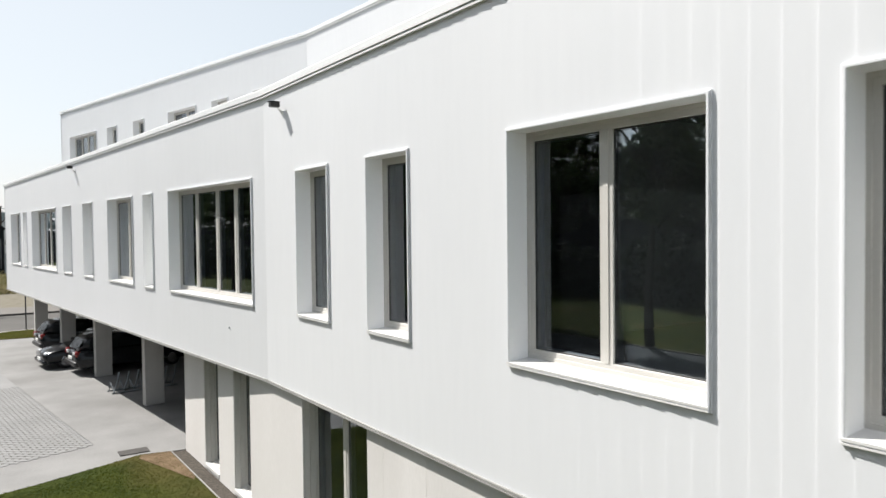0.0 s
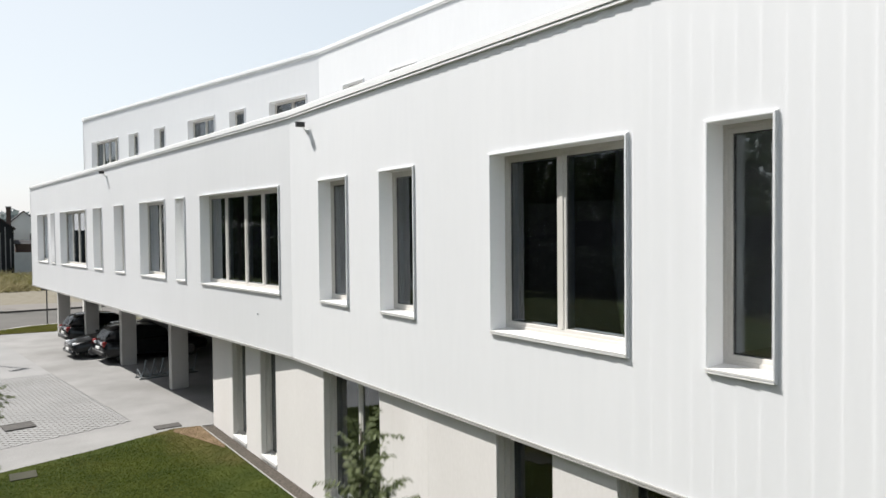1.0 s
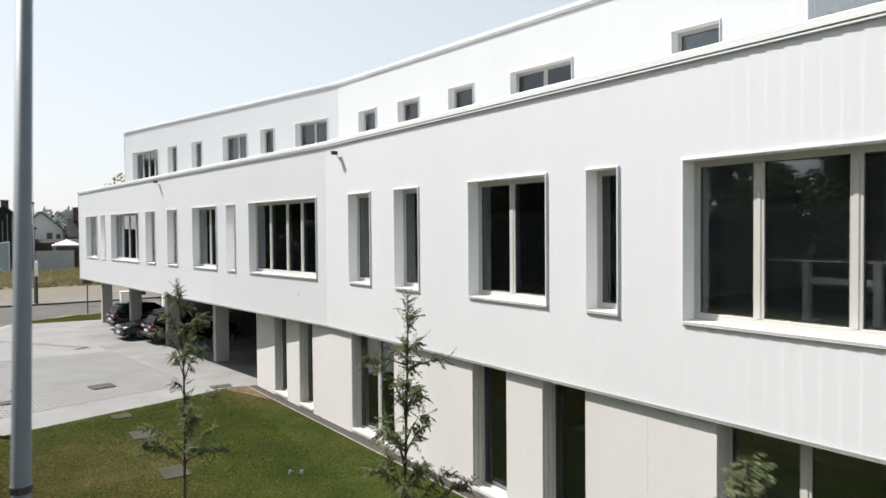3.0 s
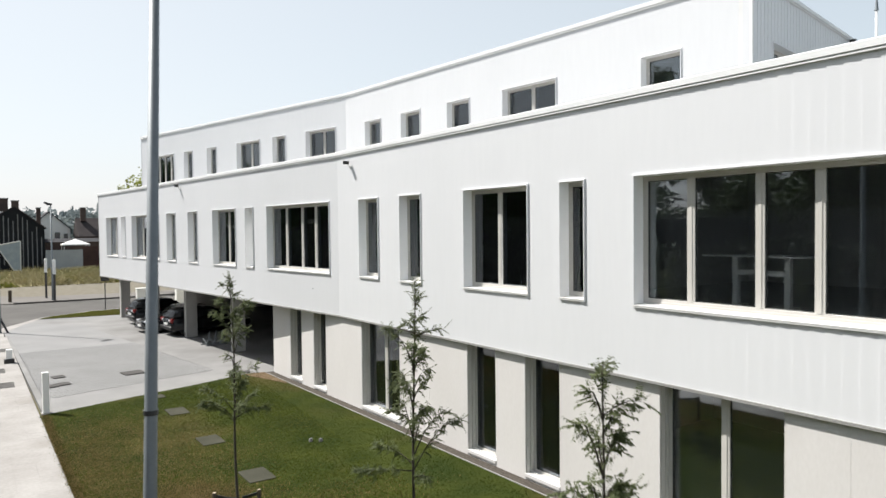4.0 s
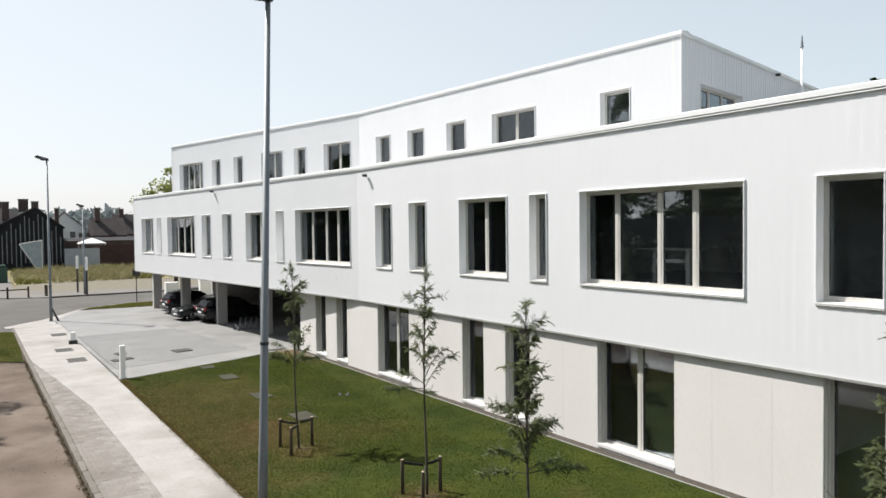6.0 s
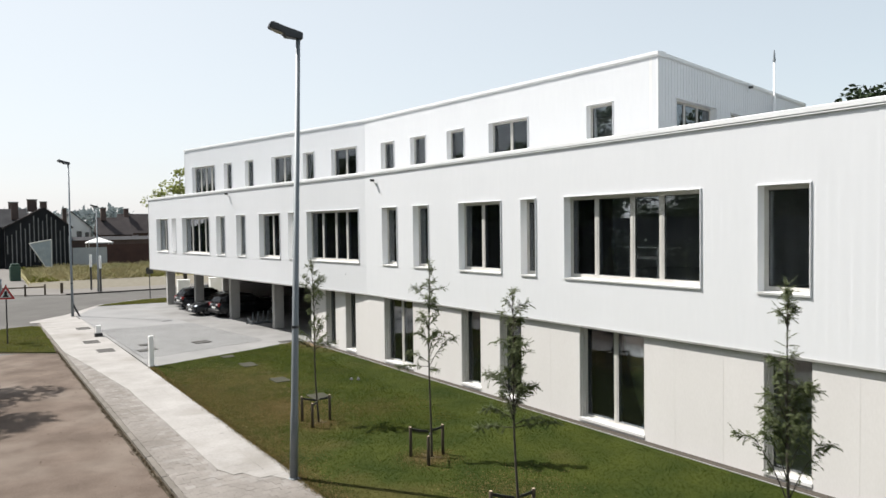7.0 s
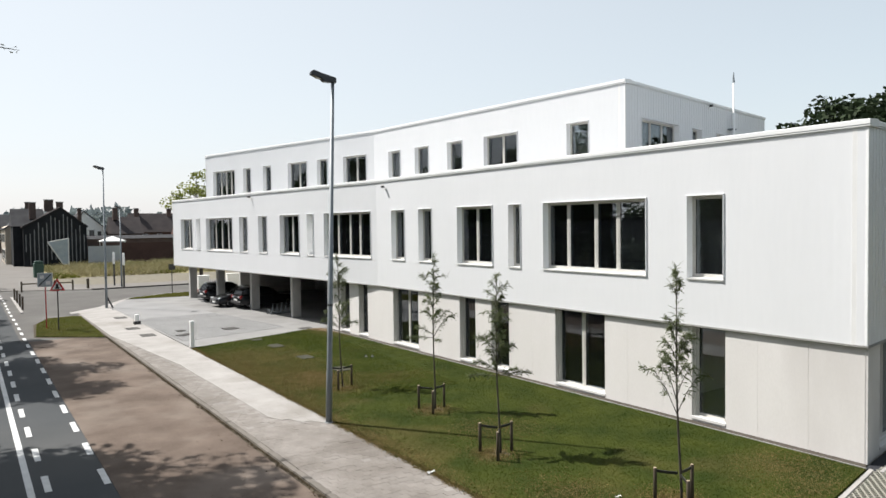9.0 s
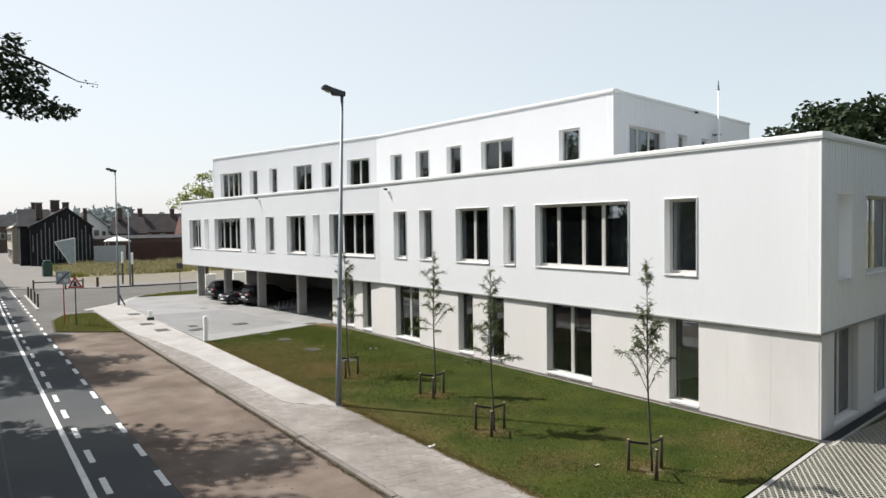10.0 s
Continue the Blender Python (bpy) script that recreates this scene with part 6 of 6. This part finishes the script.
# garden walls and tent
tagged(part("garden_wall", box(BM(), 3.62, 8.72, 114.0, 114.3, -0.1, 3.2), GARDENWALL), "pale grey rendered garden wall", "wall", "", "structure")
tagged(part("garden_fence", box(BM(), 8.75, 48.0, 114.6, 114.8, -0.1, 3.65), REDBROWN), "dark red-brown garden fence", "fence", "", "structure")
root = thing("garden_pavilion", "white peaked garden pavilion behind the wall", "pavilion", "", pose(8.35, 120, 0))
bm = BM()
apex = bm.verts.new((0, 0, 4.85))
rim = [bm.verts.new(p) for p in ((-2.0, -2.0, 3.98), (2.0, -2.0, 3.98), (2.0, 2.0, 3.98), (-2.0, 2.0, 3.98))]
low = [bm.verts.new((v.co.x, v.co.y, 3.8)) for v in rim]
for i in range(4):
    bm.faces.new((rim[i], rim[(i + 1) % 4], apex))
    bm.faces.new((low[i], low[(i + 1) % 4], rim[(i + 1) % 4], rim[i]))
part("canopy", bm, FARWHITE, root, "white canopy")
for px in (-1.8, 1.8):
    for py in (-1.8, 1.8):
        part("leg", tube(BM(), [(px, py, -0.1), (px, py, 3.8)], [0.06, 0.06], 6), FARWHITE, root)
house(2.9, 9.75, 140, 10, 6.75, 9.9, FARWHITE, SLATE, "white gabled house with a dark roof", ((7.6, 5.3, 0.9, 1.3), (9.0, 5.25, 0.7, 0.9)), (), 6.3)
house(16.5, 27.5, 146, 9, 5.4, 9.6, BRICK, ROOFTILE, "brick house with a dark tiled roof", ((19, 4.2, 1.0, 1.3), (22, 4.2, 1.0, 1.3)), ((18, 150, 8.4, 2.2, 0.9), (25, 150, 8.4, 2.2, 0.9)), None, True)
house(24.0, 33.0, 134, 9, 4.6, 8.6, BRICK, ROOFRED, "brick house with a red tiled roof", ((26.2, 4.6, 1.1, 1.3), (29.5, 4.6, 1.1, 1.3)), ((31, 138, 7.5, 2.0, 0.9),), None, True)
house(10.6, 16.2, 134, 8, 5.2, 8.6, BRICK, ROOFTILE, "dark brick house behind the gable house", (), ((11.6, 137, 8.0, 2.4, 0.9),), None, True)
house(4.4, 30.0, 124, 6, 4.35, 4.9, BRICK, SLATE, "low brick outbuilding behind the fence", (), (), None, True)
root = thing("container", "green textile container at the pavement's edge", "container", "", pose(-5.9, 84, 0, 0, 0, 5))
part("body", box(BM(), -0.55, 0.55, -0.5, 0.5, -0.05, 1.8, I4, 0.08), GREENBIN, root)
part("hood", box(BM(), -0.45, 0.45, -0.4, 0.4, 1.8, 2.1, I4, 0.1), GREENBIN, root)


# ---------------------------------------------------------------- large trees
def leafy_tree(x, y, height, radius, trunk_h, seed, mat, label, count, leaf=0.3, clumps=26, squash=0.85, group="tall trees", trunk_r=0.25):
    rng = random.Random(seed)
    root = thing("tree", label, "tree", group, Matrix.Translation((x, y, 0)))
    top = Vector((rng.uniform(-0.4, 0.4), rng.uniform(-0.4, 0.4), height * 0.86))
    spine = [Vector((0, 0, -0.2)), Vector((0.05, 0.08, trunk_h * 0.5)), Vector((top.x * 0.4, top.y * 0.4, trunk_h)), Vector((top.x * 0.7, top.y * 0.7, height * 0.62)), top]
    bm = tube(BM(), spine, [trunk_r, trunk_r * 0.8, trunk_r * 0.66, trunk_r * 0.36, 0.03], 9)
    cz = trunk_h + (height - trunk_h) * 0.5
    hz = (height - trunk_h) * 0.5
    centres = []
    for k in range(clumps):
        while True:
            v = Vector((rng.uniform(-1, 1), rng.uniform(-1, 1), rng.uniform(-1, 1)))
            if 0.3 < v.length < 1:
                break
        v *= 1.0 + rng.uniform(-0.08, 0.12)
        c = Vector((v.x * radius * 0.85, v.y * radius * 0.85, cz + v.z * hz * squash))
        centres.append((c, rng.uniform(0.28, 0.5) * radius * 0.75))
        f = rng.uniform(0.2, 0.8)
        base = spine[2].lerp(spine[4], f * 0.8)
        mid = base.lerp(c, 0.5) + Vector((0, 0, 0.15 * radius))
        tube(bm, [base, mid, c], [trunk_r * 0.28, trunk_r * 0.17, 0.015], 5, False)
    part("trunk", bm, BARK, root, "dark trunk with spreading limbs", True)
    verts, faces = [], []
    for k in range(count):
        c, r = centres[k % clumps]
        while True:
            v = Vector((rng.uniform(-1, 1), rng.uniform(-1, 1), rng.uniform(-1, 1)))
            if v.length < 1:
                break
        p = c + Vector((v.x * r, v.y * r, v.z * r * 0.62))
        d = Vector((rng.uniform(-1, 1), rng.uniform(-1, 1), rng.uniform(-0.9, 0.4))).normalized()
        s = d.cross(Vector((rng.uniform(-1, 1), rng.uniform(-1, 1), rng.uniform(-1, 1)))).normalized()
        z = leaf * rng.uniform(0.6, 1.3)
        b = len(verts)
        verts.extend([tuple(p), tuple(p + d * z * 0.5 + s * z * 0.3), tuple(p + d * z), tuple(p + d * z * 0.5 - s * z * 0.3)])
        faces.append((b, b + 1, b + 2, b + 3))
    soup("crown", verts, faces, mat, root)
    return root


# the row across the street: seen in the window glass and by its shade
for k, (x, y, h, r) in enumerate(((-19.2, -8.5, 16.5, 5.2), (-19.5, 5.9, 18.0, 5.9), (-17.8, 21.5, 17.0, 4.5), (-18.6, 31.5, 13.5, 4.4), (-19.5, 41.0, 13.5, 4.4), (-21.5, 50.0, 13.5, 4.8), (-20.4, 60.0, 14.0, 5.0), (-21.0, 72.0, 14.0, 5.4), (-19.0, -22.0, 14.5, 5.4), (-19.0, -35.0, 14.5, 5.4))):
    tall = leafy_tree(x, y, h, r, 5.2, 40 + k, LEAFDARK, "tall broad-leaved street tree across the road", 22000 if k == 1 else 12000, 0.36, 60 if k == 1 else 40, 0.95, "trees across the street")
    if k == 0:
        street_tree = tall


# a looser belt of trees behind the added dark wall over there
for k in range(17):
    leafy_tree(-44.0 + 2.5 * math.sin(k * 2.1), -32 + k * 8.0, 14.5 + 1.6 * math.sin(k * 1.7), 5.6, 2.2, 90 + k, LEAFDARK, "leafy tree behind the added wall across the street", 5600, 0.5, 38, 1.0, "trees behind the fence across the street")


# unseen row, added to cut sky light and reflections on the side wall
for x, y, h in ((5.0, -30.0, 15.5), (13.0, -27.5, 17.0), (22.0, -26.0, 17.5), (31.0, -25.0, 17.0), (40.0, -23.5, 17.5), (50.0, -21.5, 17.0), (61.0, -24.0, 16.0), (73.0, -27.0, 17.0)):
    leafy_tree(x, y, h, 6.4, 1.6, int(x), LEAFDARK, "unseen tree added beyond the side yard to block sky light", 5500, 0.6, 30, 1.0, "trees beyond the side yard")


def leaf_spray(root, origin):
    """A long limb of the street tree that reaches over the road, with fine leaves."""
    rng = random.Random(77)
    o = Vector(origin)
    rel = lambda p: Vector(p) - o + Vector((0.08, 0, 0.15))
    limb = [rel((-19.0, -8.4, 7.2)), rel((-16.5, -8.3, 8.7)), rel((-14.25, -8.65, 8.75)), rel((-13.22, -8.85, 8.38)), rel((-12.75, -9.05, 8.12)), rel((-12.48, -9.15, 8.08))]
    bm = tube(BM(), limb, [0.11, 0.07, 0.04, 0.018, 0.008, 0.004], 7, False)
    low = [rel((-14.25, -8.65, 8.75)), rel((-13.47, -8.93, 7.95)), rel((-12.85, -9.1, 7.66))]
    tube(bm, low, [0.025, 0.015, 0.005], 6, False)
    up = [rel((-15.5, -8.4, 8.8)), rel((-13.95, -8.73, 8.72)), rel((-13.55, -8.83, 8.7))]
    tube(bm, up, [0.025, 0.015, 0.005], 6, False)
    spray = part("limb", bm, BARK, root, "long limb reaching over the street")
    verts, faces = [], []

    def leaf(p, size):
        d = Vector((rng.uniform(-0.6, 1), rng.uniform(-1, 1), rng.uniform(-0.9, 0.5))).normalized()
        s = d.cross(Vector((rng.uniform(-1, 1), rng.uniform(-1, 1), rng.uniform(0, 1)))).normalized()
        b = len(verts)
        verts.extend([tuple(p), tuple(p + d * size * 0.5 + s * size * 0.27), tuple(p + d * size), tuple(p + d * size * 0.5 - s * size * 0.27)])
        faces.append((b, b + 1, b + 2, b + 3))

    for (cx, cy, cz), (rx, rz), count in (((-14.1, -8.73, 8.2), (0.7, 0.55), 1300), ((-13.5, -8.83, 8.12), (0.38, 0.34), 560), ((-13.42, -8.93, 7.72), (0.44, 0.2), 420), ((-12.98, -9.08, 7.64), (0.2, 0.1), 130), ((-13.62, -8.83, 8.62), (0.2, 0.16), 110), ((-15.2, -8.6, 8.4), (0.8, 0.6), 800)):
        c = rel((cx, cy, cz))
        for k in range(count):
            while True:
                v = Vector((rng.uniform(-1, 1), rng.uniform(-1, 1), rng.uniform(-1, 1)))
                if v.length < 1:
                    break
            leaf(c + Vector((v.x * rx, v.y * 0.5, v.z * rz)), rng.uniform(0.06, 0.12))
    for k in range(9):
        leaf(rel((-12.75, -9.05, 8.12)).lerp(rel((-12.48, -9.15, 8.08)), rng.random()) + Vector((0, 0, rng.uniform(-0.05, 0.08))), 0.06)
    # the limb's backlit darkness is in this leaf colour
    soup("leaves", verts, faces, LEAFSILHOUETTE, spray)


leaf_spray(street_tree, (-19.2, -8.5, 0))


def hedge():
    """An unseen dense hedge along the far verge, added to darken window reflections."""
    rng = np.random.RandomState(17)
    verts, faces = [], []
    for k in range(20000):
        y = rng.uniform(-60, 110)
        x = -33 + 1.2 * math.sin(y * 0.3) + rng.uniform(-1.0, 1.0)
        z = rng.uniform(0, 4.6 + 0.8 * math.sin(y * 0.45))
        d = rng.normal(size=3)
        d /= np.linalg.norm(d)
        s = np.cross(d, rng.normal(size=3))
        s /= np.linalg.norm(s)
        q = rng.uniform(0.2, 0.4)
        p = np.array((x, y, z))
        b = len(verts)
        verts.extend([tuple(p), tuple(p + d * q + s * q * 0.6), tuple(p + d * 2 * q), tuple(p + d * q - s * q * 0.6)])
        faces.append((b, b + 1, b + 2, b + 3))
    return tagged(soup("hedge", verts, faces, LEAFSILHOUETTE), "unseen hedge added across the street to darken window reflections", "hedge", "", "stuff")


hedge()
# unseen black wall, added so the windows reflect something dark
tagged(part("backdrop_wall", box(BM(), -36.9, -36.5, -90, 170, -0.2, 6.5), TARWALL), "unseen dark wall added behind the hedge to darken window reflections", "wall", "", "structure")
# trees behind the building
leafy_tree(49.0, 10.0, 16.6, 7.5, 4.0, 70, LEAFSHADE, "large tree behind the building, shade put into its leaf colour", 16000, 0.55, 40, 0.9, "trees behind the building", 0.4)
leafy_tree(58.0, 3.0, 17.0, 7.5, 4.0, 71, LEAFSHADE, "large tree behind the building, shade put into its leaf colour", 16000, 0.55, 40, 0.9, "trees behind the building", 0.4)
leafy_tree(66.0, -6.0, 17.9, 8.0, 4.0, 73, LEAFSHADE, "large tree behind the building, shade put into its leaf colour", 16000, 0.55, 40, 0.9, "trees behind the building", 0.4)
leafy_tree(8.9, 63.0, 13.4, 3.4, 5.0, 72, LEAFYELLOW, "bright yellow-green tree behind the building's far end", 2600, 0.34, 22, 1.0, "trees behind the building", 0.22)


# distant wood on the horizon, one mass of clumps
def far_wood():
    rng = np.random.RandomState(31)
    verts, faces = [], []
    for k in range(4600):
        x = rng.uniform(-60, 170)
        y = 230 + rng.uniform(0, 50)
        zt = 10.3 + 1.6 * math.sin(x * 0.09) + 1.2 * math.sin(x * 0.23 + 1)
        z = rng.uniform(0.5, max(zt, 2))
        r = rng.uniform(1.0, 2.4)
        for j in range(6):
            d = rng.normal(size=3)
            d /= np.linalg.norm(d)
            s = np.cross(d, rng.normal(size=3))
            s /= np.linalg.norm(s)
            p = np.array((x, y, z)) + rng.uniform(-r, r, 3)
            q = rng.uniform(0.8, 1.5)
            b = len(verts)
            verts.extend([tuple(p), tuple(p + d * q + s * q * 0.6), tuple(p + d * 2 * q), tuple(p + d * q - s * q * 0.6)])
            faces.append((b, b + 1, b + 2, b + 3))
    return tagged(soup("far_wood", verts, faces, LEAFHAZE), "belt of distant trees, haze painted into the leaf colour", "woods", "", "stuff")


far_wood()
